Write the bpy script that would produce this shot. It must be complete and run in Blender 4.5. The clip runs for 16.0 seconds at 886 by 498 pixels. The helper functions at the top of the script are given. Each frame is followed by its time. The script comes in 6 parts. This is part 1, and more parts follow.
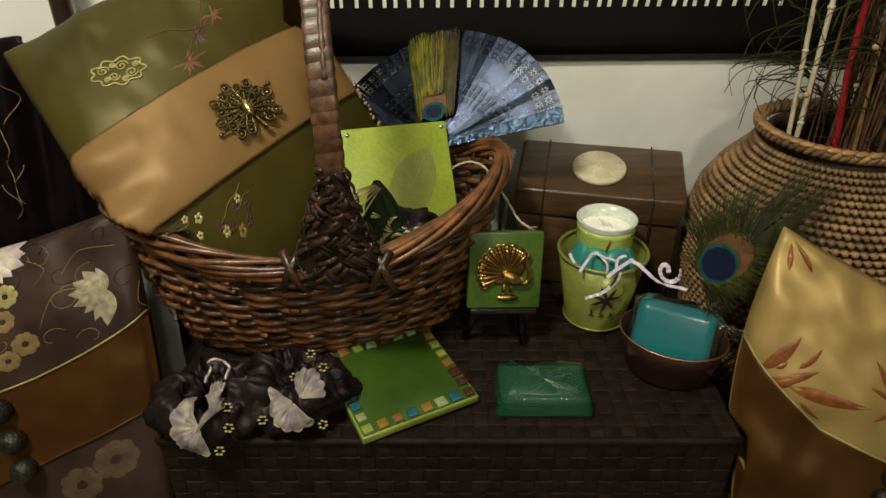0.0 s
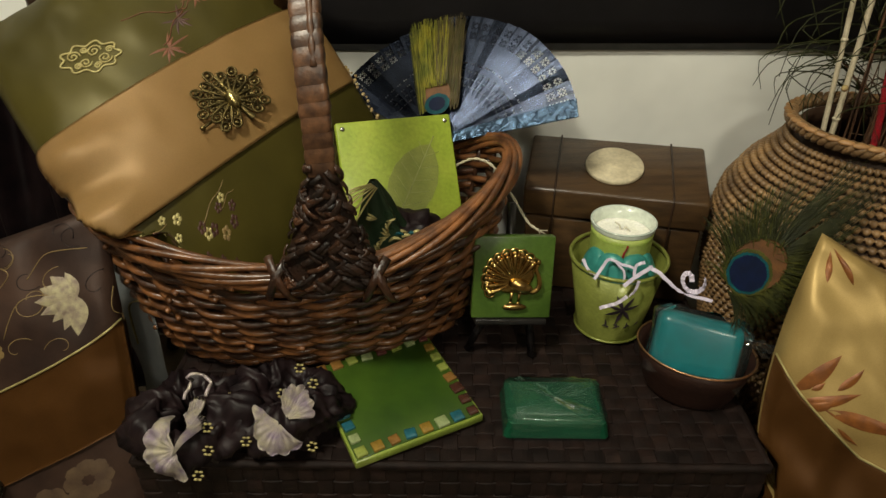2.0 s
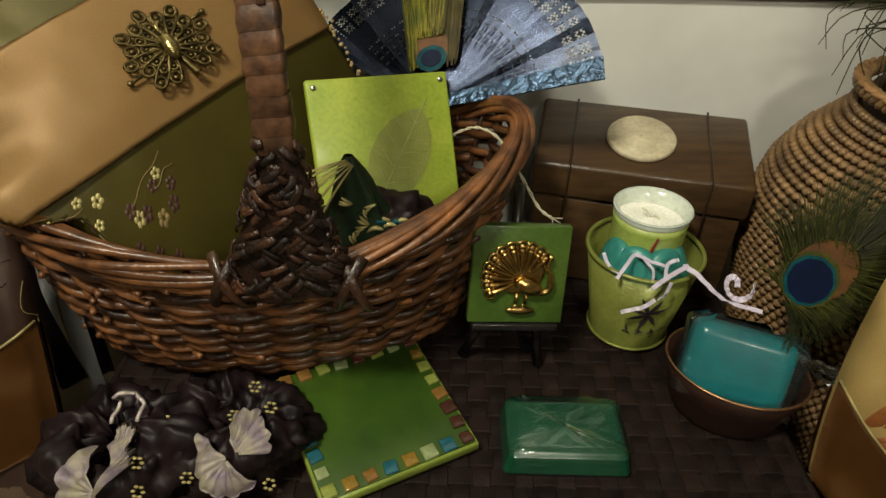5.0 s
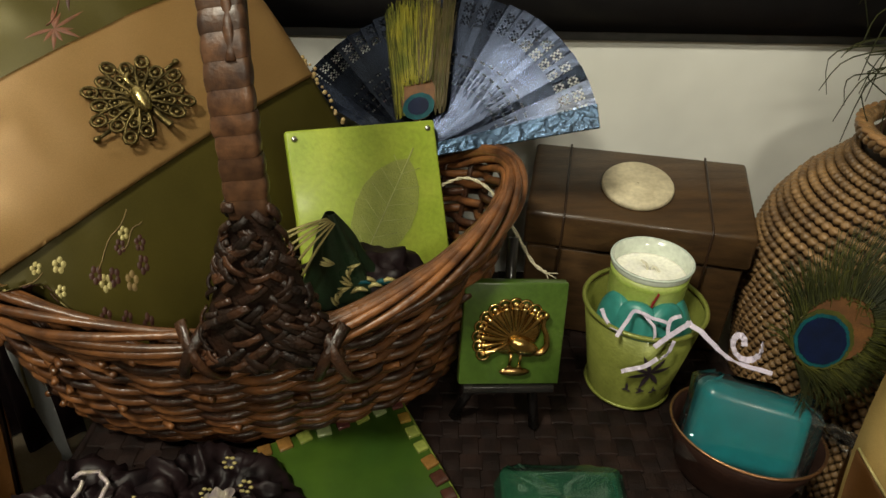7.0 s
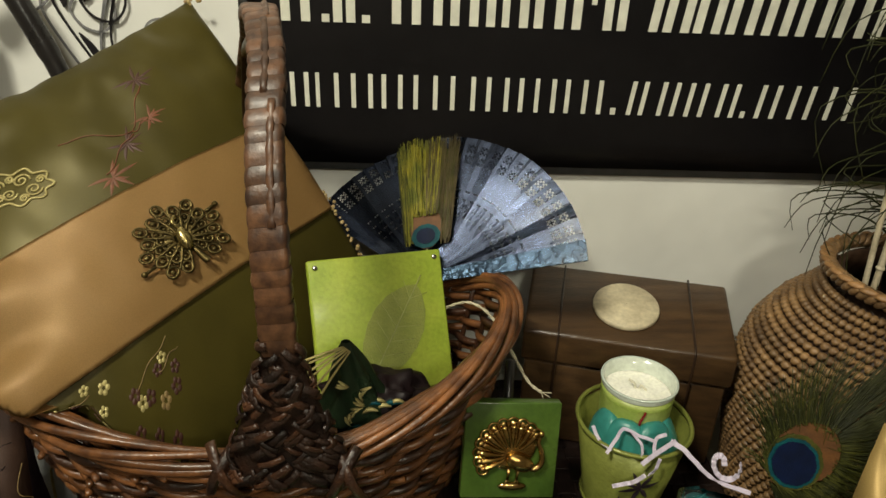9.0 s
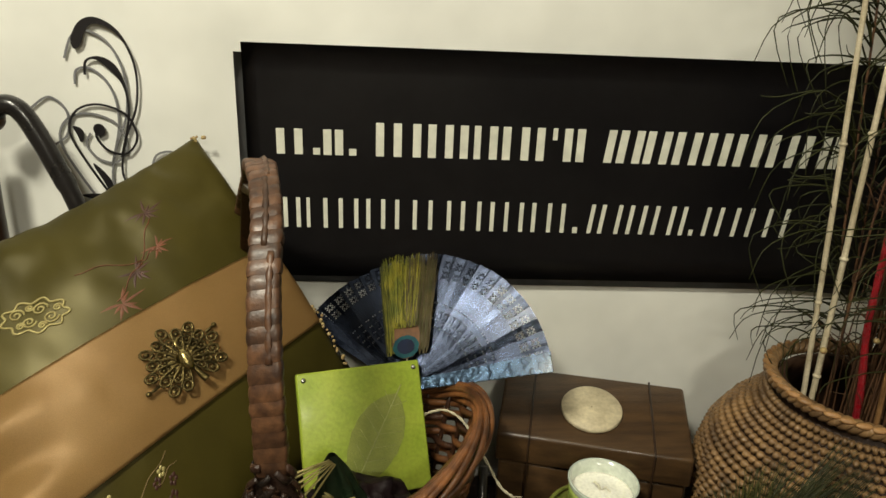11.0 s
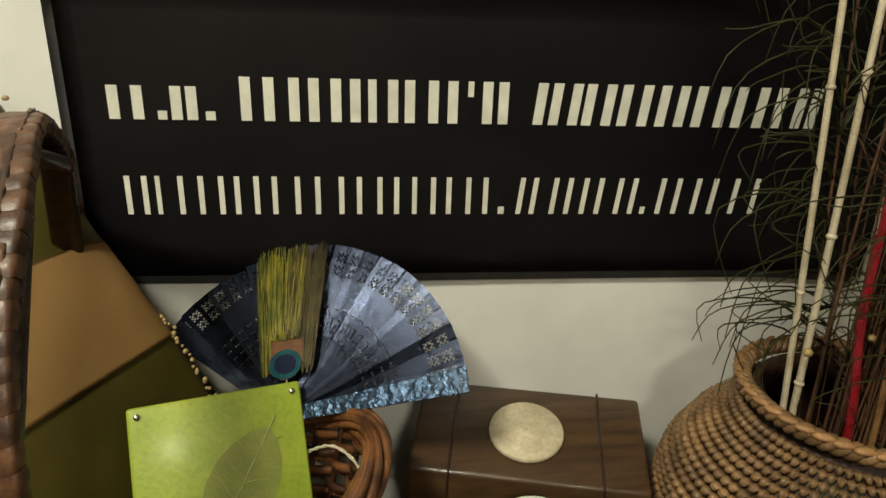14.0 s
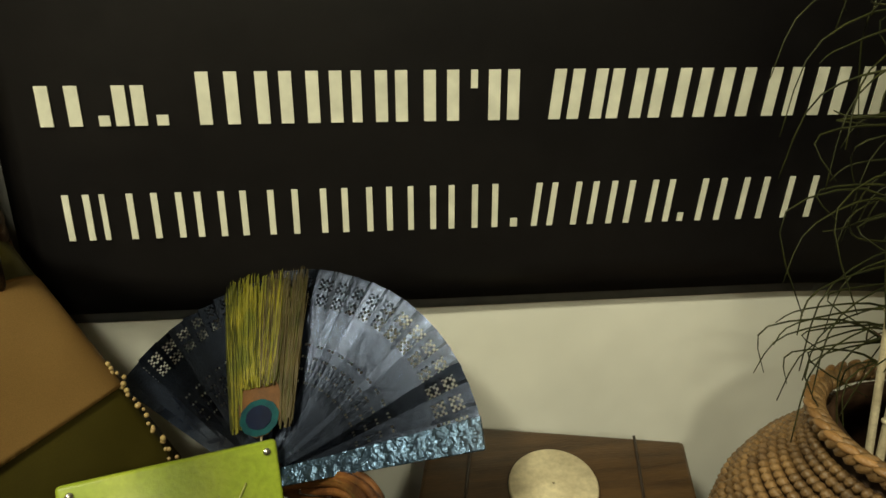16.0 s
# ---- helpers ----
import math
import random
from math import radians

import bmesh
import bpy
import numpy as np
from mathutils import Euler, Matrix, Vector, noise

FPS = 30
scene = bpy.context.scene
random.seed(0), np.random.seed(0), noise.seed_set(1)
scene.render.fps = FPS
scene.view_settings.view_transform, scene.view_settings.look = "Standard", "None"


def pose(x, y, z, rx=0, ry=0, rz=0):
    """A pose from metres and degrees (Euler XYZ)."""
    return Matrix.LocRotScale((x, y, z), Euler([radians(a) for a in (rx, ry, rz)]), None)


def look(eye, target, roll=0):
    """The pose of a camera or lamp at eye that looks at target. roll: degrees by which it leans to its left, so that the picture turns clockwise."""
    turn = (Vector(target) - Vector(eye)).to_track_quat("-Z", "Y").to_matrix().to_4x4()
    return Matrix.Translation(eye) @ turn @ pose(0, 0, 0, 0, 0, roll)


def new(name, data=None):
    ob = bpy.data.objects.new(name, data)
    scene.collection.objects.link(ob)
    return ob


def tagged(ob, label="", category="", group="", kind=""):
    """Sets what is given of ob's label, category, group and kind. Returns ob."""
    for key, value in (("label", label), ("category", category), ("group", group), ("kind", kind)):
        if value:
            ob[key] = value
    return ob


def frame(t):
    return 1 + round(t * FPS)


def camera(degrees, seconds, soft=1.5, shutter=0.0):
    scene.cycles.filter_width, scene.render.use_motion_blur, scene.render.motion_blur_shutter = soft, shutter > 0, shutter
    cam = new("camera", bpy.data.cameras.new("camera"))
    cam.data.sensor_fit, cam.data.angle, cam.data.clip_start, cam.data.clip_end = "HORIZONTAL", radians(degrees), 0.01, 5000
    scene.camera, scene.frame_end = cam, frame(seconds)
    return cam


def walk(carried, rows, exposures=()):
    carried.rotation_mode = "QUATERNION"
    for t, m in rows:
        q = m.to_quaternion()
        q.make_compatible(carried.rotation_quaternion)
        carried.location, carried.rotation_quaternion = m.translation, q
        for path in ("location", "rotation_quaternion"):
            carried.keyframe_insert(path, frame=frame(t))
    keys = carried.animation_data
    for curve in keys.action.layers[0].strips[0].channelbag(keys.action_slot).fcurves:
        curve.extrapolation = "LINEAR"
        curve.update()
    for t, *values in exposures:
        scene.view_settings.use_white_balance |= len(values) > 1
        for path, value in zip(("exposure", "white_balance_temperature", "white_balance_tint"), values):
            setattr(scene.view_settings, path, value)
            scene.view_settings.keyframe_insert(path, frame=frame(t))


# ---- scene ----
cam = camera(68.0, 16.0)
METRES, EYE, TILT, LEAN, TURN = 0.72, 0.85, -31.0, 0.0, 0.0
ROWS = [
    (0.0, 0.0, 0.0, 0.0, 0.0, 0.0, -0.0),
    (0.5, -0.0013, 0.0133, -0.0007, -0.09, -1.69, -0.11),
    (1.0, 0.0006, 0.0248, -0.0016, -0.13, -2.75, -0.05),
    (1.5, 0.0028, 0.0564, 0.0108, -1.08, -0.91, -0.5),
    (2.0, 0.0017, 0.0819, 0.0156, 0.33, -0.55, -0.45),
    (2.5, 0.0018, 0.1051, 0.0248, -0.14, -0.35, -0.94),
    (3.0, 0.0007, 0.1292, 0.0295, -0.01, -1.28, -1.11),
    (3.5, -0.0014, 0.1619, 0.0374, 0.03, -2.13, -1.74),
    (4.0, -0.0019, 0.1962, 0.044, -0.09, -3.14, -1.84),
    (6.5, 0.0068, 0.2952, 0.0719, -0.64, -5.08, -1.1),
    (7.0, 0.005, 0.2946, 0.0827, -0.92, -1.82, -1.16),
    (7.5, 0.0015, 0.2823, 0.0952, -0.17, 0.72, -1.49),
    (8.0, 0.0001, 0.2594, 0.1063, -0.5, 2.53, -1.74),
    (8.5, 0.0014, 0.2308, 0.1174, -0.96, 4.09, -1.43),
    (9.0, 0.0013, 0.2138, 0.1318, -0.65, 5.28, -1.79),
    (11.5, 0.015, 0.0962, 0.1981, -3.04, 12.67, -1.04),
    (12.0, 0.0433, 0.0863, 0.208, -5.3, 13.47, 0.09),
    (12.5, 0.0753, 0.1089, 0.2181, -6.78, 12.67, 1.02),
    (13.0, 0.0906, 0.1704, 0.2183, -5.43, 10.72, 1.12),
    (13.5, 0.0972, 0.2556, 0.2195, -4.12, 10.5, 0.63),
    (14.0, 0.1044, 0.3206, 0.2197, -4.64, 10.64, 0.67),
    (14.5, 0.1031, 0.3788, 0.2349, -4.05, 10.71, 0.96),
    (15.0, 0.1075, 0.4347, 0.2515, -4.15, 10.83, 1.18),
    (15.5, 0.1107, 0.4606, 0.2608, -4.24, 11.47, 1.67),
    (16.0, 0.1151, 0.4497, 0.2526, -4.02, 11.84, 2.41),
]
EXPOSURES = [(0.0, 0.0, 6500, 10), (13.5, 0.0, 6500, 10), (15.0, 0.0, 6900, 6), (16.0, 0.0, 7250, 0)]
walk(cam, [(t, pose(0, 0, EYE, TILT, LEAN, TURN) @ pose(METRES * x, METRES * y, METRES * z, 90 + pitch, roll, yaw)) for t, x, y, z, yaw, pitch, roll in ROWS], EXPOSURES)

# ---- levels of the place ----
TABLE, FLOOR, CEIL, TOP = 0.195, -0.555, 1.85, 0.352


def wall_y(x):
    return 0.863 + 0.03 * x


# ---- world and lamps ----
world = bpy.data.worlds.new("room_air")
world.use_nodes = True
world.node_tree.nodes["Background"].inputs[0].default_value = (1.0, 0.9, 0.75, 1)
world.node_tree.nodes["Background"].inputs[1].default_value = 0.035
scene.world = world


def lamp(name, place, target, size, watts, colour):
    d = bpy.data.lights.new(name, "AREA")
    d.shape, d.size, d.energy, d.color = "DISK", size, watts, colour
    ob = new(name, d)
    ob.matrix_world = look(place, target)
    return ob


LAMP_A = (-0.42, -0.02, 1.76)
LAMP_B = (0.35, -1.1, 1.76)
lamp("lamp_light", LAMP_A, (-0.05, 0.60, 0.4), 0.26, 25.0, (1.0, 0.95, 0.76))
lamp("lamp_light", LAMP_B, (0.3, 0.6, 0.4), 0.26, 16.0, (1.0, 0.95, 0.76))


# ---- materials ----
def rgb(h):
    return tuple(c if len(h) == 3 else c for c in h) + (1.0,)


def mat(name, a, b=None, rough=0.5, metal=0.0, scale=40.0, fine=400.0, bump=0.15, depth=0.002, sheen=0.0, coat=0.0,
        spec=0.5, stretch=(1, 1, 1), each=0.0, aniso=0.0, trans=0.0, ior=1.45, rough_var=0.12, sss=0.0):
    """A surface with colour at two scales, varied gloss and fine relief."""
    m = bpy.data.materials.new(name)
    m.use_nodes = True
    nt = m.node_tree
    n, l = nt.nodes, nt.links
    bs = n["Principled BSDF"]
    b = b or tuple(c * 0.7 for c in a)
    tc = n.new("ShaderNodeTexCoord")
    mp = n.new("ShaderNodeMapping")
    mp.inputs["Scale"].default_value = stretch
    l.new(tc.outputs["Object"], mp.inputs[0])
    n1 = n.new("ShaderNodeTexNoise")
    n1.inputs["Scale"].default_value, n1.inputs["Detail"].default_value = scale, 4
    n2 = n.new("ShaderNodeTexNoise")
    n2.inputs["Scale"].default_value, n2.inputs["Detail"].default_value = fine, 3
    l.new(mp.outputs[0], n1.inputs["Vector"])
    l.new(mp.outputs[0], n2.inputs["Vector"])
    ramp = n.new("ShaderNodeMapRange")
    ramp.inputs[1].default_value, ramp.inputs[2].default_value = 0.32, 0.68
    l.new(n1.outputs["Fac"], ramp.inputs[0])
    mix = n.new("ShaderNodeMix")
    mix.data_type = "RGBA"
    mix.inputs["A"].default_value, mix.inputs["B"].default_value = rgb(a), rgb(b)
    l.new(ramp.outputs[0], mix.inputs["Factor"])
    gain = n.new("ShaderNodeMapRange")
    gain.inputs[3].default_value, gain.inputs[4].default_value = 0.72, 1.28
    l.new(n2.outputs["Fac"], gain.inputs[0])
    mul = n.new("ShaderNodeMix")
    mul.data_type, mul.blend_type = "RGBA", "MULTIPLY"
    mul.inputs["Factor"].default_value = 1.0
    l.new(mix.outputs["Result"], mul.inputs["A"])
    l.new(gain.outputs[0], mul.inputs["B"])
    out = mul.outputs["Result"]
    if each:
        info = n.new("ShaderNodeObjectInfo")
        hv = n.new("ShaderNodeHueSaturation")
        mr = n.new("ShaderNodeMapRange")
        mr.inputs[3].default_value, mr.inputs[4].default_value = 1 - each, 1 + each
        l.new(info.outputs["Random"], mr.inputs[0])
        l.new(mr.outputs[0], hv.inputs["Value"])
        l.new(out, hv.inputs["Color"])
        out = hv.outputs["Color"]
    l.new(out, bs.inputs["Base Color"])
    rr = n.new("ShaderNodeMapRange")
    rr.inputs[3].default_value, rr.inputs[4].default_value = max(0.02, rough - rough_var), min(1, rough + rough_var)
    l.new(n1.outputs["Fac"], rr.inputs[0])
    l.new(rr.outputs[0], bs.inputs["Roughness"])
    if bump:
        bp = n.new("ShaderNodeBump")
        bp.inputs["Strength"].default_value, bp.inputs["Distance"].default_value = bump, depth
        l.new(n2.outputs["Fac"], bp.inputs["Height"])
        l.new(bp.outputs[0], bs.inputs["Normal"])
    bs.inputs["Metallic"].default_value = metal
    bs.inputs["Specular IOR Level"].default_value = spec
    bs.inputs["Sheen Weight"].default_value = sheen
    bs.inputs["Coat Weight"].default_value = coat
    bs.inputs["Coat Roughness"].default_value = 0.15
    bs.inputs["Anisotropic"].default_value = aniso
    bs.inputs["Transmission Weight"].default_value = trans
    bs.inputs["IOR"].default_value = ior
    if sss:
        bs.inputs["Subsurface Weight"].default_value = sss
        bs.inputs["Subsurface Radius"].default_value = (0.01, 0.01, 0.008)
    return m


def film_mat(name, gloss=0.06):
    """Clear wrapping film: lets light through, with a sharp gloss at its creases."""
    m = bpy.data.materials.new(name)
    m.use_nodes = True
    n, l = m.node_tree.nodes, m.node_tree.links
    n.remove(n["Principled BSDF"])
    tr, gl, mx, fr = (n.new(k) for k in ("ShaderNodeBsdfTransparent", "ShaderNodeBsdfGlossy", "ShaderNodeMixShader", "ShaderNodeFresnel"))
    tr.inputs[0].default_value = (0.93, 0.95, 0.95, 1)
    gl.inputs["Roughness"].default_value = gloss
    fr.inputs[0].default_value = 1.75 if gloss > 0.05 else 1.9
    l.new(fr.outputs[0], mx.inputs[0])
    df, m2 = n.new("ShaderNodeBsdfDiffuse"), n.new("ShaderNodeMixShader")
    m2.inputs[0].default_value = 0.012 if gloss > 0.05 else 0.0
    l.new(tr.outputs[0], m2.inputs[1])
    l.new(df.outputs[0], m2.inputs[2])
    l.new(m2.outputs[0], mx.inputs[1])
    l.new(gl.outputs[0], mx.inputs[2])
    l.new(mx.outputs[0], n["Material Output"].inputs[0])
    return m


def emit(name, colour, strength):
    m = bpy.data.materials.new(name)
    m.use_nodes = True
    b = m.node_tree.nodes["Principled BSDF"]
    b.inputs["Emission Color"].default_value, b.inputs["Emission Strength"].default_value = (*colour, 1), strength
    return m


M_PAPER = mat("glossy_white_paper", (0.82, 0.82, 0.78), (0.78, 0.78, 0.73), 0.30, scale=3, fine=7, bump=0.35, depth=0.012, rough_var=0.05)
M_PLASTER = mat("plaster", (0.62, 0.58, 0.48), (0.56, 0.52, 0.43), 0.9, scale=4, fine=90)
M_CARPET = mat("carpet", (0.30, 0.24, 0.17), (0.22, 0.17, 0.12), 0.95, scale=8, fine=300, bump=0.6)
M_CLOTH = mat("beige_cloth", (0.42, 0.34, 0.23), (0.36, 0.28, 0.18), 0.85, scale=14, fine=700, bump=0.3, sheen=0.2)
M_BANNER = mat("black_print", (0.012, 0.011, 0.013), (0.018, 0.016, 0.017), 0.36, scale=5, fine=60, bump=0.05)
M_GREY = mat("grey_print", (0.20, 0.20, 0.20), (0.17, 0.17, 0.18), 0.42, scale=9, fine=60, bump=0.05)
M_CREAM = mat("cream_print", (0.74, 0.74, 0.64), (0.68, 0.68, 0.58), 0.42, scale=9, fine=60, bump=0.05)
M_STRAP = mat("dark_woven_strap", (0.018, 0.0095, 0.0075), (0.0075, 0.0042, 0.0036), 0.6, scale=60, fine=900, bump=0.4, each=0.35, spec=0.2)
M_TRUNK = mat("dark_trunk_lining", (0.016, 0.010, 0.010), None, 0.6, scale=40)
M_WICKER = mat("stained_willow", (0.205, 0.082, 0.028), (0.062, 0.024, 0.010), 0.34, scale=55, fine=300, bump=0.3, each=0.4, coat=0.15)
M_WICKER_D = mat("dark_willow", (0.060, 0.024, 0.011), (0.018, 0.008, 0.005), 0.32, scale=70, fine=500, bump=0.5, each=0.4, coat=0.25)
M_WRAP = mat("brown_wrap_leaf", (0.115, 0.054, 0.026), (0.036, 0.016, 0.009), 0.43, scale=110, fine=420, bump=0.15, each=0.4, coat=0.05)
M_LASH = mat("dark_lashing", (0.022, 0.010, 0.006), (0.006, 0.0035, 0.0026), 0.46, scale=70, fine=500, bump=0.5, each=0.45, coat=0.05, spec=0.35)
M_BROC_F = mat("faded_brocade", (0.130, 0.085, 0.050), (0.075, 0.045, 0.030), 0.45, metal=0.2, scale=60, fine=1300, bump=0.3, depth=0.0008)
M_POUCH = mat("green_brocade", (0.030, 0.060, 0.030), (0.016, 0.022, 0.012), 0.30, metal=0.4, scale=45, fine=900, bump=0.3, depth=0.0008)
M_SATIN_G = mat("olive_satin", (0.074, 0.060, 0.0115), (0.044, 0.036, 0.0068), 0.42, metal=0.22, scale=9, fine=1600, bump=0.12, depth=0.0006, spec=0.25)
M_SATIN_O = mat("gold_satin", (0.45, 0.272, 0.104), (0.40, 0.236, 0.087), 0.45, metal=0.12, scale=10, fine=1600, bump=0.10, depth=0.0006, spec=0.35)
M_SATIN_B = mat("brown_satin", (0.150, 0.064, 0.017), (0.105, 0.043, 0.011), 0.46, metal=0.3, scale=10, fine=1600, bump=0.10, depth=0.0006, spec=0.25)
M_SATIN_C = mat("champagne_satin", (0.39, 0.270, 0.098), (0.29, 0.195, 0.068), 0.48, metal=0.28, scale=16, fine=1500, bump=0.1, depth=0.0006, spec=0.3)
M_BROCADE = mat("brown_brocade", (0.064, 0.036, 0.026), (0.027, 0.015, 0.012), 0.44, metal=0.2, scale=22, fine=1300, bump=0.25, depth=0.0008, spec=0.3)
M_BROC_D = mat("dark_brocade", (0.017, 0.0095, 0.0105), (0.006, 0.0035, 0.0045), 0.46, scale=40, fine=1200, bump=0.15, depth=0.0006, spec=0.25)
M_THREAD = mat("gold_thread", (0.46, 0.40, 0.17), (0.32, 0.26, 0.10), 0.42, metal=0.35, scale=120, fine=2200, bump=0.5, depth=0.0006)
M_THREAD_D = mat("dull_gold_thread", (0.26, 0.18, 0.07), (0.18, 0.12, 0.05), 0.45, metal=0.2, scale=120, fine=2200, bump=0.5, depth=0.0006)
M_LILAC = mat("silver_lilac_thread", (0.66, 0.60, 0.45), (0.36, 0.28, 0.38), 0.34, metal=0.3, scale=90, fine=1400, bump=0.6, depth=0.0008)
M_IVORY = mat("ivory_thread", (0.40, 0.35, 0.21), (0.20, 0.15, 0.12), 0.42, metal=0.15, scale=150, fine=1400, bump=0.6, depth=0.0008)
M_RUST = mat("rust_thread", (0.190, 0.058, 0.026), (0.10, 0.038, 0.016), 0.5, scale=160, fine=1800, bump=0.4, depth=0.0006)
M_MAROON = mat("maroon_thread", (0.060, 0.020, 0.013), None, 0.5, scale=90, fine=1800, bump=0.4, depth=0.0006)
M_COPPERLEAF = mat("copper_leaf_thread", (0.27, 0.095, 0.022), (0.15, 0.05, 0.015), 0.36, metal=0.2, scale=90, fine=1500, bump=0.4, depth=0.0006)
M_BRASS_A = mat("antique_brass", (0.16, 0.12, 0.045), (0.050, 0.037, 0.014), 0.36, metal=0.9, scale=150, fine=900, bump=0.3)
M_GOLD = mat("polished_gold", (0.62, 0.42, 0.16), (0.40, 0.25, 0.08), 0.17, metal=1.0, scale=90, fine=700, bump=0.15, rough_var=0.08)
M_BRASS_L = mat("rubbed_brass", (0.42, 0.34, 0.14), (0.26, 0.20, 0.08), 0.26, metal=0.95, scale=90, fine=700, bump=0.15)
M_LIME = mat("lime_glaze", (0.36, 0.43, 0.055), (0.26, 0.35, 0.032), 0.42, scale=26, fine=260, bump=0.12, coat=0.08)
M_LEAF = mat("pressed_leaf", (0.27, 0.30, 0.062), (0.21, 0.245, 0.042), 0.45, scale=60, fine=700, bump=0.3)
M_VEIN = mat("leaf_vein", (0.40, 0.42, 0.14), None, 0.4, scale=90)
M_STEEL = mat("screw_steel", (0.62, 0.62, 0.6), None, 0.25, metal=1.0, scale=200)
M_FAN = mat("blue_lacquer", (0.074, 0.096, 0.160), (0.013, 0.018, 0.034), 0.25, metal=0.74, scale=60, fine=420, bump=0.35, depth=0.0012, stretch=(0.35, 1.6, 1), each=0.12, coat=0.1, rough_var=0.12)
M_GUARD = mat("blue_foil", (0.055, 0.10, 0.17), (0.022, 0.042, 0.075), 0.26, metal=0.75, scale=80, fine=160, bump=0.9, depth=0.003, coat=0.3)
M_BARB = mat("feather_barb", (0.27, 0.235, 0.018), (0.12, 0.135, 0.012), 0.5, scale=60, fine=700, bump=0.2)
M_BARB_D = mat("dark_feather_barb", (0.038, 0.041, 0.010), (0.015, 0.018, 0.006), 0.5, scale=60, fine=700, bump=0.2, spec=0.3)
M_EYE_B = mat("feather_blue", (0.004, 0.010, 0.042), (0.003, 0.007, 0.026), 0.45, scale=90, fine=900, spec=0.2)
M_EYE_T = mat("feather_teal", (0.005, 0.075, 0.085), (0.004, 0.042, 0.06), 0.45, scale=90, fine=900, spec=0.2)
M_EYE_C = mat("feather_copper", (0.155, 0.066, 0.020), (0.095, 0.040, 0.014), 0.5, metal=0.1, scale=110, fine=900)
M_BARB_G = mat("moss_feather_barb", (0.075, 0.074, 0.013), (0.034, 0.040, 0.008), 0.5, scale=60, fine=700, bump=0.2, spec=0.3)
M_BARB_N = mat("brown_feather_barb", (0.090, 0.065, 0.020), (0.045, 0.034, 0.012), 0.5, scale=60, fine=700, bump=0.2)
M_WOOD = mat("walnut", (0.086, 0.047, 0.020), (0.045, 0.024, 0.011), 0.34, scale=14, fine=120, bump=0.2, stretch=(1, 9, 9), coat=0.2)
M_WOOD_D = mat("dark_band", (0.035, 0.018, 0.010), None, 0.35, scale=40, fine=300, coat=0.2)
M_STONE = mat("cream_stone", (0.66, 0.58, 0.40), (0.50, 0.43, 0.29), 0.45, scale=70, fine=260, bump=0.2)
M_TIN = mat("green_tin", (0.24, 0.265, 0.058), (0.16, 0.18, 0.034), 0.36, metal=0.25, scale=30, fine=300, bump=0.15, coat=0.15)
M_DECAL = mat("dark_decal", (0.05, 0.035, 0.045), None, 0.45, scale=80)
M_WAX = mat("candle_wax", (0.92, 0.91, 0.82), (0.88, 0.87, 0.78), 0.45, scale=40, fine=300, bump=0.06, sss=0.3)
M_WICK = mat("wick", (0.86, 0.82, 0.66), None, 0.9, scale=200)
M_LABEL = mat("printed_label", (0.32, 0.42, 0.08), (0.40, 0.46, 0.14), 0.4, scale=40, fine=300, bump=0.05)
M_SOAP_B = mat("teal_soap", (0.003, 0.165, 0.180), (0.002, 0.130, 0.150), 0.30, scale=24, fine=120, bump=0.05, sss=0.25, coat=0.15)
M_SOAP_L = mat("aqua_soap", (0.045, 0.25, 0.22), (0.030, 0.20, 0.18), 0.35, scale=24, fine=120, bump=0.05, sss=0.2)
M_SOAP_G = mat("green_glycerin", (0.006, 0.085, 0.040), (0.014, 0.120, 0.055), 0.14, scale=30, fine=90, bump=0.1, trans=0.35, coat=0.4)
M_FILM = film_mat("clear_film")
M_GLASS = film_mat("clear_glass", 0.02)
M_LIP = mat("pale_glass", (0.70, 0.75, 0.66), (0.62, 0.68, 0.58), 0.15, scale=60, fine=200, bump=0.05, coat=0.4)
M_COPPER = mat("copper_edge", (0.45, 0.24, 0.12), None, 0.3, metal=0.9, scale=100)
M_BOWL = mat("dark_brown_tin", (0.045, 0.020, 0.014), (0.028, 0.013, 0.010), 0.40, metal=0.35, scale=30, fine=300, bump=0.15)
M_RIBBON = mat("lilac_ribbon", (0.66, 0.60, 0.72), (0.56, 0.50, 0.64), 0.30, scale=60, fine=700, bump=0.2)
M_BLACK = mat("black_lacquer", (0.010, 0.009, 0.009), (0.018, 0.016, 0.016), 0.28, scale=30, fine=300, bump=0.15, coat=0.3)
M_GREEN_C = mat("painted_green", (0.075, 0.135, 0.022), (0.048, 0.095, 0.014), 0.30, scale=22, fine=240, bump=0.15, coat=0.3)
M_TILE = mat("green_glaze", (0.047, 0.092, 0.010), (0.026, 0.062, 0.008), 0.34, scale=16, fine=60, bump=0.12, coat=0.15, rough_var=0.06)
M_TILE_EDGE = mat("lime_tile_edge", (0.24, 0.31, 0.05), None, 0.3, scale=40, coat=0.4)
MOSAIC = [mat("mosaic_" + k, tuple(0.75 * v for v in c), None, 0.14, scale=120, fine=500, bump=0.15, coat=0.5) for k, c in (
    ("amber", (0.38, 0.23, 0.04)), ("brown", (0.085, 0.032, 0.022)), ("lime", (0.36, 0.42, 0.09)), ("blue", (0.03, 0.16, 0.21)),
    ("honey", (0.34, 0.17, 0.045)), ("plum", (0.15, 0.045, 0.04)), ("sage", (0.40, 0.48, 0.22)))]
M_RATTAN = mat("rattan_nub", (0.29, 0.17, 0.072), (0.12, 0.068, 0.032), 0.42, scale=45, fine=400, bump=0.5, each=0.2, coat=0.15)
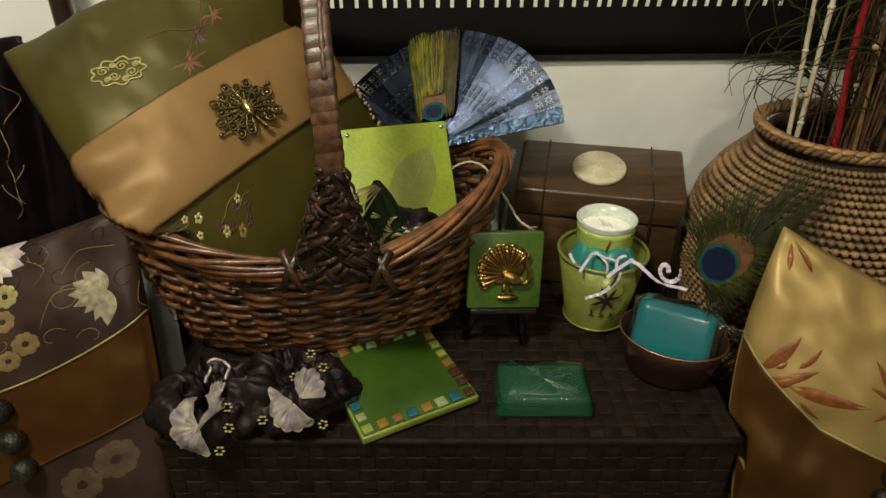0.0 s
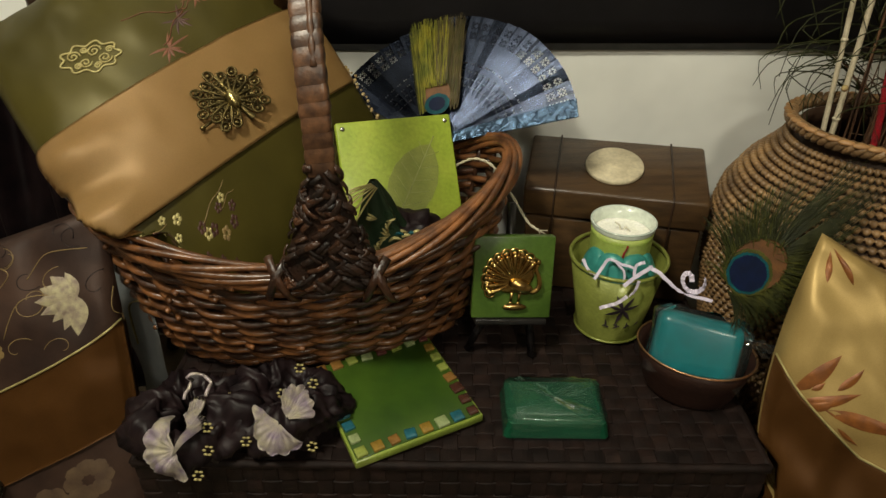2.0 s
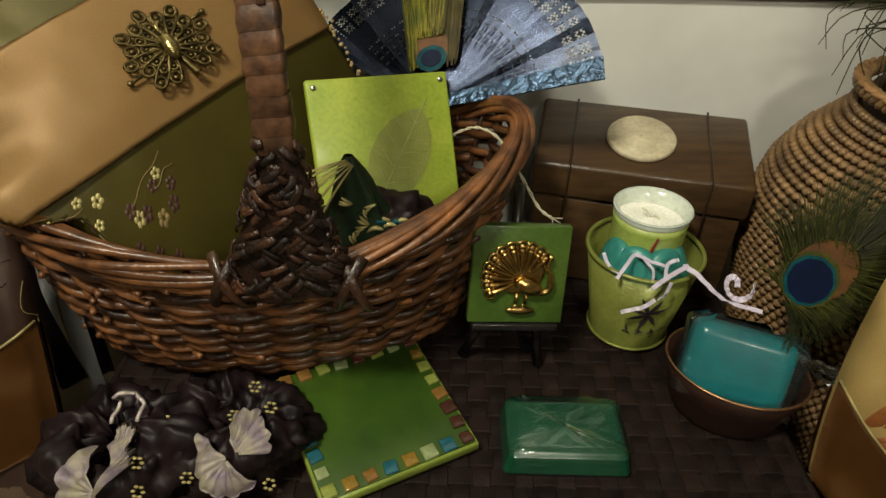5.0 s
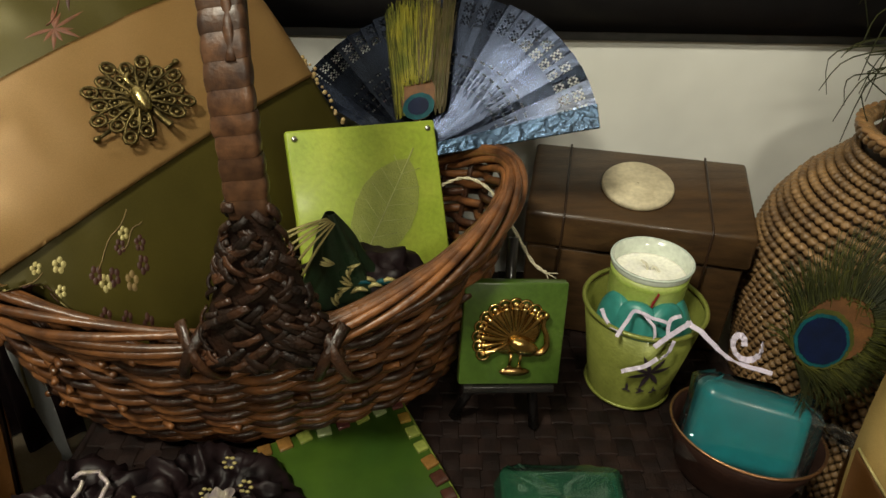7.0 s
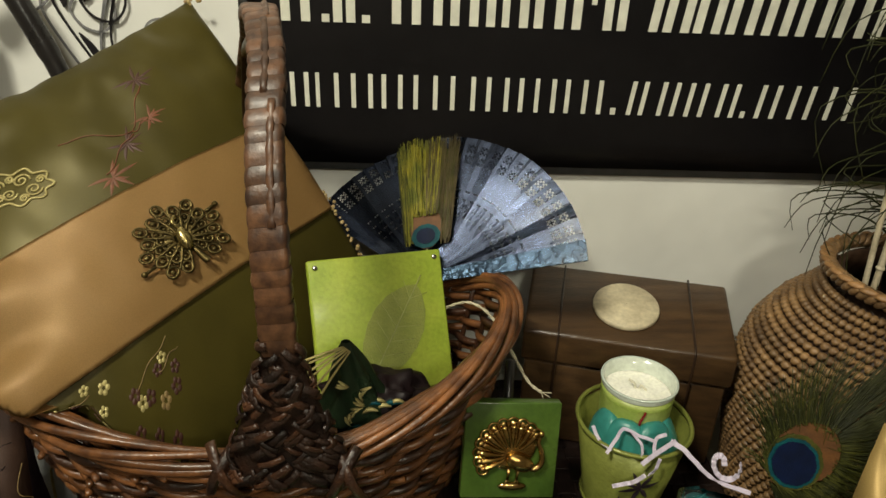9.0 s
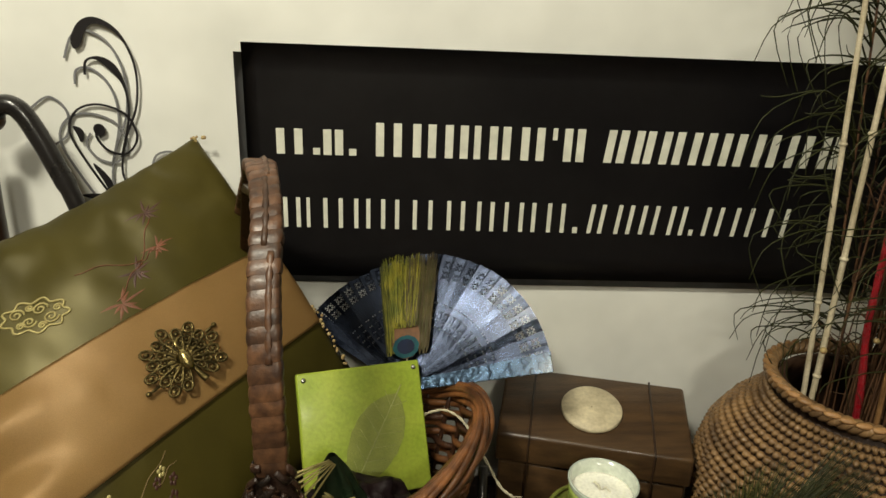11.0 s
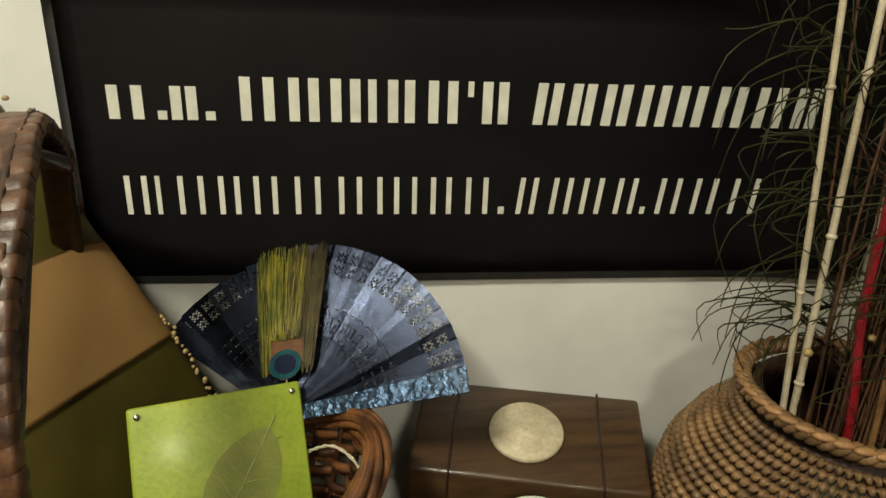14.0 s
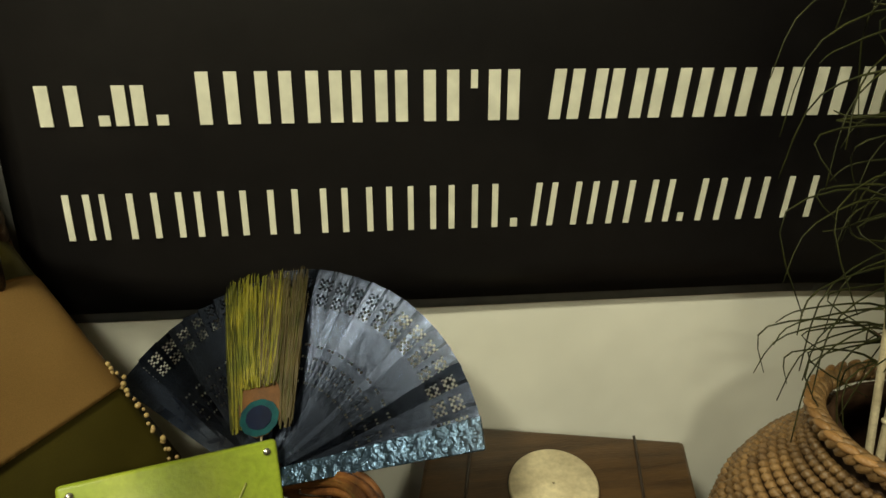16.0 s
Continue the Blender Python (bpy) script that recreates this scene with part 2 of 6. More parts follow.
M_RATTAN_D = mat("rattan_dark", (0.050, 0.024, 0.012), None, 0.6, scale=60)
M_STITCH = mat("rattan_stitch", (0.36, 0.20, 0.080), (0.22, 0.11, 0.045), 0.4, scale=60, fine=500, bump=0.4, each=0.25)
M_TWIG = mat("brown_twig", (0.130, 0.062, 0.026), (0.055, 0.026, 0.014), 0.6, scale=60, fine=500, bump=0.5)
M_REED = mat("pale_reed", (0.64, 0.57, 0.42), (0.46, 0.39, 0.26), 0.45, scale=40, fine=500, bump=0.4)
M_RED = mat("red_glitter", (0.42, 0.010, 0.020), (0.26, 0.006, 0.012), 0.3, scale=300, fine=1500, bump=1.0, coat=0.3)
M_STEM = mat("green_stem", (0.010, 0.13, 0.055), None, 0.4, scale=60)
M_POD = mat("seed_pod", (0.150, 0.090, 0.052), (0.085, 0.050, 0.032), 0.7, scale=60, fine=400, bump=0.6)
M_BEAD = mat("carved_bead", (0.017, 0.016, 0.010), (0.008, 0.008, 0.006), 0.30, scale=120, fine=400, bump=0.8, depth=0.002)
M_SEED = mat("pale_bead", (0.46, 0.36, 0.15), (0.32, 0.20, 0.10), 0.3, scale=200)
M_BLUECLOTH = mat("grey_blue_cloth", (0.30, 0.32, 0.33), (0.20, 0.22, 0.24), 0.5, scale=30, fine=1000, bump=0.3, sheen=0.3)
M_STRING = mat("cream_twine", (0.62, 0.56, 0.40), None, 0.8, scale=300, fine=1500)
M_LIGHTGLASS = emit("lit_glass", (1.0, 0.95, 0.76), 6.0)


# ---- mesh helpers ----
def part(name, bm, material, parent=None, label="", smooth=True):
    bmesh.ops.recalc_face_normals(bm, faces=bm.faces)
    me = bpy.data.meshes.new(name)
    bm.to_mesh(me)
    bm.free()
    if smooth:
        me.shade_smooth()
    me.materials.append(material)
    return put(name, me, parent, label)


def put(name, me, parent=None, label="", m=None):
    ob = new(name, me)
    if parent:
        ob.parent = parent
        ob.matrix_parent_inverse = world_of(parent).inverted()
    if m is not None:
        ob.matrix_basis = m
    if label:
        tagged(ob, label)
    return ob


def world_of(ob):
    m = ob.matrix_basis.copy()
    if ob.parent:
        m = world_of(ob.parent) @ ob.matrix_parent_inverse @ m
    return m


def thing(name, at, label, category, group="", kind=""):
    e = new(name)
    e.empty_display_size = 0.02
    e.matrix_basis = Matrix.Translation(at)
    return tagged(e, label, category, group, kind)


def box(bm, lo, hi, bevel=0.0, m=None, seg=2):
    r = bmesh.ops.create_cube(bm, size=1)
    vs = r["verts"]
    lo, hi = Vector(lo), Vector(hi)
    for v in vs:
        v.co = Vector(((lo[i] + hi[i]) / 2 + v.co[i] * (hi[i] - lo[i])) for i in range(3))
    if m is not None:
        bmesh.ops.transform(bm, matrix=m, verts=vs)
    if bevel:
        es = list({e for v in vs for e in v.link_edges})
        bmesh.ops.bevel(bm, geom=es, offset=bevel, segments=seg, profile=0.5, affect="EDGES")


def surf(bm, nu, nv, f, cu=False, cv=False):
    """A sheet f(u, v), u and v from 0 to 1; closed round u or v where told."""
    g = [[bm.verts.new(f(i / (nu if cu else nu - 1), j / (nv if cv else nv - 1))) for j in range(nv)] for i in range(nu)]
    for i in range(nu if cu else nu - 1):
        for j in range(nv if cv else nv - 1):
            a, b = g[i], g[(i + 1) % nu]
            bm.faces.new((a[j], b[j], b[(j + 1) % nv], a[(j + 1) % nv]))
    return g


def spline(pts, n):
    """n points along a smooth line through pts."""
    p = [Vector(q) for q in pts]
    out = []
    for k in range(n):
        s = k / (n - 1) * (len(p) - 1)
        i = min(int(s), len(p) - 2)
        t = s - i
        a, b, c, d = p[max(i - 1, 0)], p[i], p[i + 1], p[min(i + 2, len(p) - 1)]
        out.append(0.5 * (2 * b + (c - a) * t + (2 * a - 5 * b + 4 * c - d) * t * t + (3 * b - a - 3 * c + d) * t ** 3))
    return out


def tube(bm, pts, r, seg=6, closed=False, flat=1.0, up=(0, 0, 1), caps=True):
    """A round or flattened rod along pts; r is a number or a function of the place along it, 0 to 1."""
    n = len(pts)
    rings = []
    for i, p in enumerate(pts):
        a, b = (pts[i - 1], pts[(i + 1) % n]) if closed else (pts[max(i - 1, 0)], pts[min(i + 1, n - 1)])
        t = (Vector(b) - Vector(a)).normalized()
        s = t.cross(Vector(up))
        if s.length < 1e-4:
            s = t.cross(Vector((1, 0, 0)))
        s.normalize()
        w = s.cross(t)
        q = r(i / max(n - 1, 1)) if callable(r) else r
        rings.append([bm.verts.new(Vector(p) + s * (q * math.cos(6.28319 * k / seg)) + w * (q * flat * math.sin(6.28319 * k / seg))) for k in range(seg)])
    for i in range(n if closed else n - 1):
        a, b = rings[i], rings[(i + 1) % n]
        for k in range(seg):
            bm.faces.new((a[k], a[(k + 1) % seg], b[(k + 1) % seg], b[k]))
    if caps and not closed:
        bm.faces.new(rings[0][::-1])
        bm.faces.new(rings[-1])


def lathe(bm, prof, n=48, at=(0, 0, 0), sx=1.0, sy=1.0, rot=0.0):
    c, s = math.cos(rot), math.sin(rot)

    def f(u, v):
        r, z = prof[round(v * (len(prof) - 1))]
        x, y = r * sx * math.cos(6.28319 * u), r * sy * math.sin(6.28319 * u)
        return Vector((at[0] + c * x - s * y, at[1] + s * x + c * y, at[2] + z))
    surf(bm, n, len(prof), f, cu=True)


def ball(bm, at, r, u=12, v=8, m=None):
    k = bmesh.ops.create_uvsphere(bm, u_segments=u, v_segments=v, radius=1.0)
    sc = Matrix.Diagonal((*((r, r, r) if not hasattr(r, "__len__") else r), 1))
    bmesh.ops.transform(bm, matrix=Matrix.Translation(at) @ (m or Matrix()) @ sc, verts=k["verts"])


def plate(bm, ring, thick, nrm):
    """A flat piece with the outline ring and a thickness along nrm."""
    nrm = Vector(nrm)
    a = [bm.verts.new(Vector(p)) for p in ring]
    b = [bm.verts.new(Vector(p) + nrm * thick) for p in ring]
    bm.faces.new(a[::-1])
    bm.faces.new(b)
    for i in range(len(a)):
        j = (i + 1) % len(a)
        bm.faces.new((a[i], a[j], b[j], b[i]))


def axes(x, y, at=(0, 0, 0)):
    """A matrix whose first two axes point along x and (about) y."""
    x = Vector(x).normalized()
    z = x.cross(Vector(y)).normalized()
    y = z.cross(x)
    m = Matrix((x, y, z)).transposed().to_4x4()
    return Matrix.Translation(at) @ m


# ---- the setting ----
def slab(name, lo, hi, material, label):
    bm = bmesh.new()
    box(bm, lo, hi)
    ob = part(name, bm, material, smooth=False)
    return tagged(ob, label, "room", kind="structure")


slab("floor", (-2.2, -2.6, FLOOR - 0.1), (2.4, 1.1, FLOOR), M_CARPET, "plain brown carpeted floor of the room")
slab("ceiling", (-2.2, -2.6, CEIL), (2.4, 1.1, CEIL + 0.1), M_PLASTER, "plain off-white plaster ceiling")
slab("wall_south", (-2.3, -2.7, FLOOR - 0.1), (2.5, -2.6, CEIL + 0.1), M_PLASTER, "plain off-white plaster wall")
slab("wall_west", (-2.3, -2.6, FLOOR - 0.1), (-2.2, 1.1, CEIL + 0.1), M_PLASTER, "plain off-white plaster wall")
slab("wall_east", (2.4, -2.6, FLOOR - 0.1), (2.5, 1.1, CEIL + 0.1), M_PLASTER, "plain off-white plaster wall")


def wall_north():
    bm = bmesh.new()

    def f(u, v):
        x, z = -2.3 + 4.8 * u, FLOOR - 0.1 + (CEIL - FLOOR + 0.2) * v
        dent = 0.0035 * noise.noise((x * 2.2, z * 3.0, 0.5)) + 0.0018 * noise.noise((x * 7 + z * 5, z * 6 - x * 3, 2.0))
        return Vector((x, wall_y(x) + 0.004 + dent, z))
    g = surf(bm, 150, 80, f)
    back = [bm.verts.new((x, wall_y(x) + 0.16, z)) for x, z in ((-2.3, FLOOR - 0.1), (2.5, FLOOR - 0.1), (2.5, CEIL + 0.1), (-2.3, CEIL + 0.1))]
    bm.faces.new(back)
    c = [g[0][0], g[-1][0], g[-1][-1], g[0][-1]]
    for edge, i, j in ((([r[0] for r in g]), 0, 1), (g[-1], 1, 2), (([r[-1] for r in g][::-1]), 2, 3), (g[0][::-1], 3, 0)):
        bm.faces.new((*edge, back[j], back[i]))
    ob = part("wall_north", bm, M_PAPER)
    tagged(ob, "wall covered in creased glossy cream-white paper", "wall", kind="structure")


wall_north()


def display_table():
    t = thing("display_table", (0, 0.55, FLOOR), "long table under a plain beige tablecloth", "table")
    bm = bmesh.new()
    box(bm, (-1.1, 0.27, TABLE - 0.035), (1.1, 0.842, TABLE - 0.004), 0.004)
    part("tabletop", bm, M_WOOD, t)
    for x in (-1.02, 1.02):
        for y in (0.32, 0.78):
            bm = bmesh.new()
            box(bm, (x - 0.025, y - 0.025, FLOOR), (x + 0.025, y + 0.025, TABLE - 0.035), 0.004)
            part("leg", bm, M_WOOD, t)


display_table()


def tablecloth():
    bm = bmesh.new()

    def f(u, v):
        x = -1.104 + 2.208 * u
        if v < 0.35:
            k = 1 - v / 0.35
            w = math.sin(x * 23 + 1.2 * math.sin(x * 7)) * 0.014 * k
            return Vector((x, 0.264 - 0.012 * k + w, TABLE - 0.002 - 0.4 * k))
        k = (v - 0.35) / 0.65
        return Vector((x, 0.266 + k * 0.57, TABLE + 0.0012 * noise.noise((x * 9, k * 8, 3)) - 0.0012))
    surf(bm, 160, 40, f)
    r = bmesh.ops.solidify(bm, geom=bm.faces[:], thickness=0.002)
    part("tablecloth", bm, M_CLOTH)
    tagged(bpy.data.objects["tablecloth"], "plain beige tablecloth lying on the display table", "tablecloth")


tablecloth()


def ceiling_lamp(at):
    t = thing("ceiling_lamp", at, "round white glass ceiling lamp, switched on", "lamp", "ceiling lamps")
    bm = bmesh.new()
    lathe(bm, [(0.001, 0.088), (0.17, 0.088), (0.175, 0.08), (0.175, 0.055), (0.165, 0.05)], 40, at)
    part("base_plate", bm, M_STEEL, t)
    bm = bmesh.new()
    lathe(bm, [(0.163, 0.05), (0.15, 0.03), (0.12, 0.018), (0.06, 0.011), (0.001, 0.01)], 40, at)
    part("glass_shade", bm, M_LIGHTGLASS, t)


ceiling_lamp((LAMP_A[0], LAMP_A[1], CEIL - 0.088))
ceiling_lamp((LAMP_B[0], LAMP_B[1], CEIL - 0.088))


# ---- banner with its bars of writing ----
def banner():
    t = thing("banner", (0.18, wall_y(0.18), 0.622), "black banner with grey edge and cream bars of writing", "banner")

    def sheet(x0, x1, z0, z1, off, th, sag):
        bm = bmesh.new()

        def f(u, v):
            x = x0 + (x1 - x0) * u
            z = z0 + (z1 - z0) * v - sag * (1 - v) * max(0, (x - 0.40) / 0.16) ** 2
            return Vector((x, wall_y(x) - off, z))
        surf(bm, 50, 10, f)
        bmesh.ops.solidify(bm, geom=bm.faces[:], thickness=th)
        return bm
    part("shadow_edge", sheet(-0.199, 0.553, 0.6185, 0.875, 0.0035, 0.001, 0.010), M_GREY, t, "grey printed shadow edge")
    part("sheet", sheet(-0.190, 0.562, 0.6270, 0.885, 0.0060, 0.001, 0.010), M_BANNER, t)

    def bar(a, b, z0, z1, lean):
        bm = bmesh.new()
        d = lean * (z1 - z0) / 2
        ring = [(a - d, z0), (b - d, z0), (b + d, z1), (a + d, z1)]
        plate(bm, [(x, wall_y(x) - 0.0068, z) for x, z in ring], 0.0010, (0, -1, 0))
        part("writing_bar", bm, M_CREAM, t, "", False)

    def row(spans, z0, h, stroke, low=(), high=(), short=(), lean_from=99):
        for k, (a, b) in enumerate(spans):
            lean = 0.10 if k >= lean_from else 0.0
            z1 = z0 + h * (0.2 if k in low else 0.76 if k in short else 1.0)
            zb = z0 + h * 0.64 if k in high else z0
            if b - a < 2.6 * stroke:
                bar(a, b, zb, z1, lean)
            else:
                for c in (a + 0.25 * (b - a), a + 0.75 * (b - a)):
                    bar(c - stroke / 2, c + stroke / 2, zb, z1, lean)
    row(((-0.163, -0.1245), (-0.1186, -0.1112), (-0.1093, -0.0842), (-0.0797, -0.0718), (-0.0558, -0.0172), (-0.0141, 0.0189), (0.0212, 0.054), (0.0568, 0.064), (0.0709, 0.0999), (0.1048, 0.1388),
         (0.1434, 0.1485), (0.1539, 0.1823), (0.2016, 0.2297), (0.234, 0.2595), (0.2639, 0.2937), (0.2968, 0.3307), (0.3316, 0.3651), (0.3697, 0.4038), (0.4075, 0.4431), (0.4474, 0.4755)),
        0.7700, 0.0365, 0.0088, (1, 3), (10,), (0, 2), 12)
    row(((-0.1582, -0.1298), (-0.1278, -0.1239), (-0.1153, -0.0811), (-0.0791, -0.0521), (-0.05, -0.0185), (-0.0152, 0.0202), (0.0244, 0.0562), (0.0592, 0.0893), (0.0959, 0.1002), (0.1081, 0.1367),
         (0.1398, 0.1715), (0.176, 0.1815), (0.1905, 0.2156), (0.2216, 0.2494), (0.2503, 0.2794), (0.2841, 0.3120), (0.3135, 0.3180), (0.3247, 0.3563), (0.3592, 0.3932), (0.3961, 0.4372)),
        0.6866, 0.0345, 0.0046, (11, 16), (), (), 12)


banner()


# ---- printed scrolls on the wall ----
def wall_scroll():
    t = thing("wall_scroll", (-0.35, wall_y(-0.35), 0.69), "black printed scrollwork with grey shadow on the paper wall", "wall decal")

    def stroke(name, pts, wide, material, dx=0.0, dz=0.0, off=0.0022):
        bm = bmesh.new()
        q = spline([(x + dx + 0.006, 0, z + dz + 0.010) for x, z in pts], 40)
        prev = None
        for i, p in enumerate(q):
            d = (q[min(i + 1, 39)] - q[max(i - 1, 0)]).normalized()
            s = Vector((-d.z, 0, d.x))
            w = wide(i / 39)
            pair = []
            for k in (-1, 1):
                v = p + s * (w * k)
                for o in (off, off - 0.0012):
                    pair.append(bm.verts.new((v.x, wall_y(v.x) - o, v.z)))
            if prev:
                bm.faces.new((prev[0], prev[2], pair[2], pair[0]))
                bm.faces.new((prev[0], pair[0], pair[1], prev[1]))
                bm.faces.new((prev[2], prev[3], pair[3], pair[2]))
            prev = pair
        part(name, bm, material, t, "", False)
    thin = lambda s: 0.0011
    taper = lambda s: 0.0010 + 0.0052 * max(0.0, 1 - s / 0.42) * (1 if s > 0.04 else s / 0.04)
    leaf = lambda s: 0.0006 + 0.0055 * math.sin(3.1416 * s)
    main = [(-0.366, 0.862), (-0.356, 0.884), (-0.340, 0.890), (-0.319, 0.877), (-0.307, 0.845), (-0.310, 0.806), (-0.325, 0.770), (-0.333, 0.735), (-0.327, 0.712)]
    second = [(-0.359, 0.836), (-0.356, 0.850), (-0.343, 0.853), (-0.328, 0.842), (-0.319, 0.820), (-0.320, 0.790), (-0.332, 0.750)]
    ring = [(-0.345, 0.701), (-0.368, 0.740), (-0.383, 0.775), (-0.374, 0.798), (-0.350, 0.806), (-0.322, 0.796), (-0.313, 0.772), (-0.326, 0.754), (-0.345, 0.757), (-0.356, 0.772), (-0.350, 0.785)]
    for pts, w in ((main, taper), (second, lambda s: 0.0011 + 0.0028 * math.exp(-((s - 0.45) / 0.12) ** 2)), (ring, thin)):
        stroke("scroll_shadow", pts, thin, M_GREY, -0.012, -0.010, 0.0008)
        stroke("scroll", pts, w, M_BANNER)
    for a, b in (((-0.344, 0.700), (-0.363, 0.742)), ((-0.340, 0.698), (-0.380, 0.706)), ((-0.333, 0.705), (-0.322, 0.728)), ((-0.379, 0.782), (-0.372, 0.765))):
        mid = ((a[0] + b[0]) / 2 + 0.003, (a[1] + b[1]) / 2 + 0.002)
        stroke("scroll_leaf", [a, mid, b], lambda s: leaf(s) * 0.6, M_BANNER)
    stroke("scroll_dot", [(-0.357, 0.776), (-0.352, 0.778), (-0.346, 0.776)], lambda s: 0.0012 + 0.0062 * math.sin(3.1416 * s), M_BANNER)
    stroke("scroll_shadow", [(-0.302, 0.735), (-0.296, 0.752), (-0.280, 0.757), (-0.262, 0.748)], thin, M_GREY, 0, 0, 0.0008)
    stroke("scroll_shadow", [(-0.420, 0.800), (-0.400, 0.812), (-0.384, 0.798), (-0.386, 0.774), (-0.400, 0.762)], thin, M_GREY, 0, 0, 0.0008)


wall_scroll()


# ---- woven trunk ----
def strap(bm, pts, side, up, w, th):
    """A flat strap along pts with width w and thickness th."""
    side, up = Vector(side), Vector(up)
    rings = [[bm.verts.new(p + side * (w / 2 * a) + up * (th * b)) for a, b in ((-1, -0.5), (1, -0.5), (0.86, 0.5), (-0.86, 0.5))] for p in pts]
    for a, b in zip(rings, rings[1:]):
        for k in range(4):
            bm.faces.new((a[k], a[(k + 1) % 4], b[(k + 1) % 4], b[k]))
    bm.faces.new(rings[0][::-1])
    bm.faces.new(rings[-1])


def woven_trunk():
    x0, x1, y0, y1, P = -0.284, 0.296, 0.463, 0.846, 0.0168
    t = thing("woven_trunk", (0, 0.66, TABLE), "low dark brown trunk woven from flat straps on the tablecloth", "trunk")
    bm = bmesh.new()
    box(bm, (x0 + 0.003, y0 + 0.004, TABLE), (x1 - 0.003, y1, TOP - 0.0055), 0.004)
    part("body", bm, M_TRUNK, t)
    nx, ny, nz = round((x1 - x0) / P), round((y1 - y0) / P), 8
    A = 0.0011
    top, pz = TOP - 0.0026, (TOP - 0.008 - TABLE - 0.004) / nz

    def wave(i, s):
        return A * math.cos(math.pi * (s + i))
    for i in range(nx):
        x = x0 + (i + 0.5) * (x1 - x0) / nx
        bm = bmesh.new()
        strap(bm, [Vector((x, y0 + k / 4 * P + 0.002, top + wave(i, k / 4 - 0.5))) for k in range(ny * 4 + 1)], (1, 0, 0), (0, 0, 1), 0.0152, 0.0012)
        part("cross_strap", bm, M_STRAP, t, "", False)
        bm = bmesh.new()
        strap(bm, [Vector((x, y0 + 0.0005 + wave(i, k / 4 - 0.5), TOP - 0.008 - k / 4 * pz)) for k in range(nz * 4 + 1)], (1, 0, 0), (0, -1, 0), 0.0152, 0.0012)
        part("front_strap", bm, M_STRAP, t, "", False)
    for j in range(ny):
        y = y0 + (j + 0.5) * P + 0.002
        bm = bmesh.new()
        strap(bm, [Vector((x0 + k / 4 * (x1 - x0) / nx, y, top - wave(j, k / 4 - 0.5))) for k in range(nx * 4 + 1)], (0, 1, 0), (0, 0, 1), 0.0152, 0.0012)
        part("long_strap", bm, M_STRAP, t, "", False)
    for j in range(nz):
        z = TOP - 0.008 - (j + 0.5) * pz
        bm = bmesh.new()
        strap(bm, [Vector((x0 + k / 4 * (x1 - x0) / nx, y0 + 0.0005 - wave(j, k / 4 - 0.5), z)) for k in range(nx * 4 + 1)], (0, 0, 1), (0, -1, 0), pz * 0.92, 0.0012)
        part("front_strap", bm, M_STRAP, t, "", False)
    for pts in ([(x0, y0, TOP - 0.004), (x1, y0, TOP - 0.004)], [(x0, y0, TOP - 0.004), (x0, y1, TOP - 0.004)], [(x1, y0, TOP - 0.004), (x1, y1, TOP - 0.004)]):
        bm = bmesh.new()
        tube(bm, spline(pts, 24), lambda s: 0.0042 + 0.0005 * math.sin(90 * s), 8)
        part("edge_binding", bm, M_STRAP, t)


# ---- wicker basket ----
BC, BYAW = Vector((-0.145, 0.662, 0)), radians(8)


def rim_z(a):
    return 0.506 + 0.056 * math.cos(a) ** 2


def basket_point(a, h, out=0.0, dz=0.0):
    k = max(h, 0.0) ** 0.6
    rx, ry = 0.150 + 0.062 * k + out, 0.062 + 0.063 * k + out
    x, y = rx * math.cos(a), ry * math.sin(a)
    c, s = math.cos(BYAW), math.sin(BYAW)
    return Vector((BC.x + c * x - s * y, BC.y + s * x + c * y, TOP + 0.003 + h * (rim_z(a) - TOP - 0.003) + dz))


def keep_in_basket(p, room=0.9):
    c, s = math.cos(BYAW), math.sin(BYAW)
    d = p - BC
    x, y = c * d.x + s * d.y, -s * d.x + c * d.y
    a = math.atan2(y / 0.125, x / 0.212)
    zr = rim_z(a) + 0.012
    if p.z < zr:
        h = min(1.0, max(0.0, (p.z - TOP) / (rim_z(a) - TOP)))
        k = h ** 0.6
        q = math.hypot(x / (0.150 + 0.062 * k), y / (0.062 + 0.063 * k))
        if q > room:
            x, y = x * room / q, y * room / q
            p = Vector((BC.x + c * x - s * y, BC.y + s * x + c * y, max(p.z, TOP + 0.012)))
    return p


HANDLE = [(-0.096, 0.535, 0.500), (-0.097, 0.530, 0.560), (-0.098, 0.531, 0.620), (-0.100, 0.536, 0.675), (-0.105, 0.562, 0.730), (-0.110, 0.602, 0.774),
          (-0.123, 0.647, 0.797), (-0.139, 0.692, 0.792), (-0.158, 0.750, 0.762), (-0.184, 0.808, 0.708), (-0.200, 0.838, 0.620), (-0.190, 0.800, 0.520)]


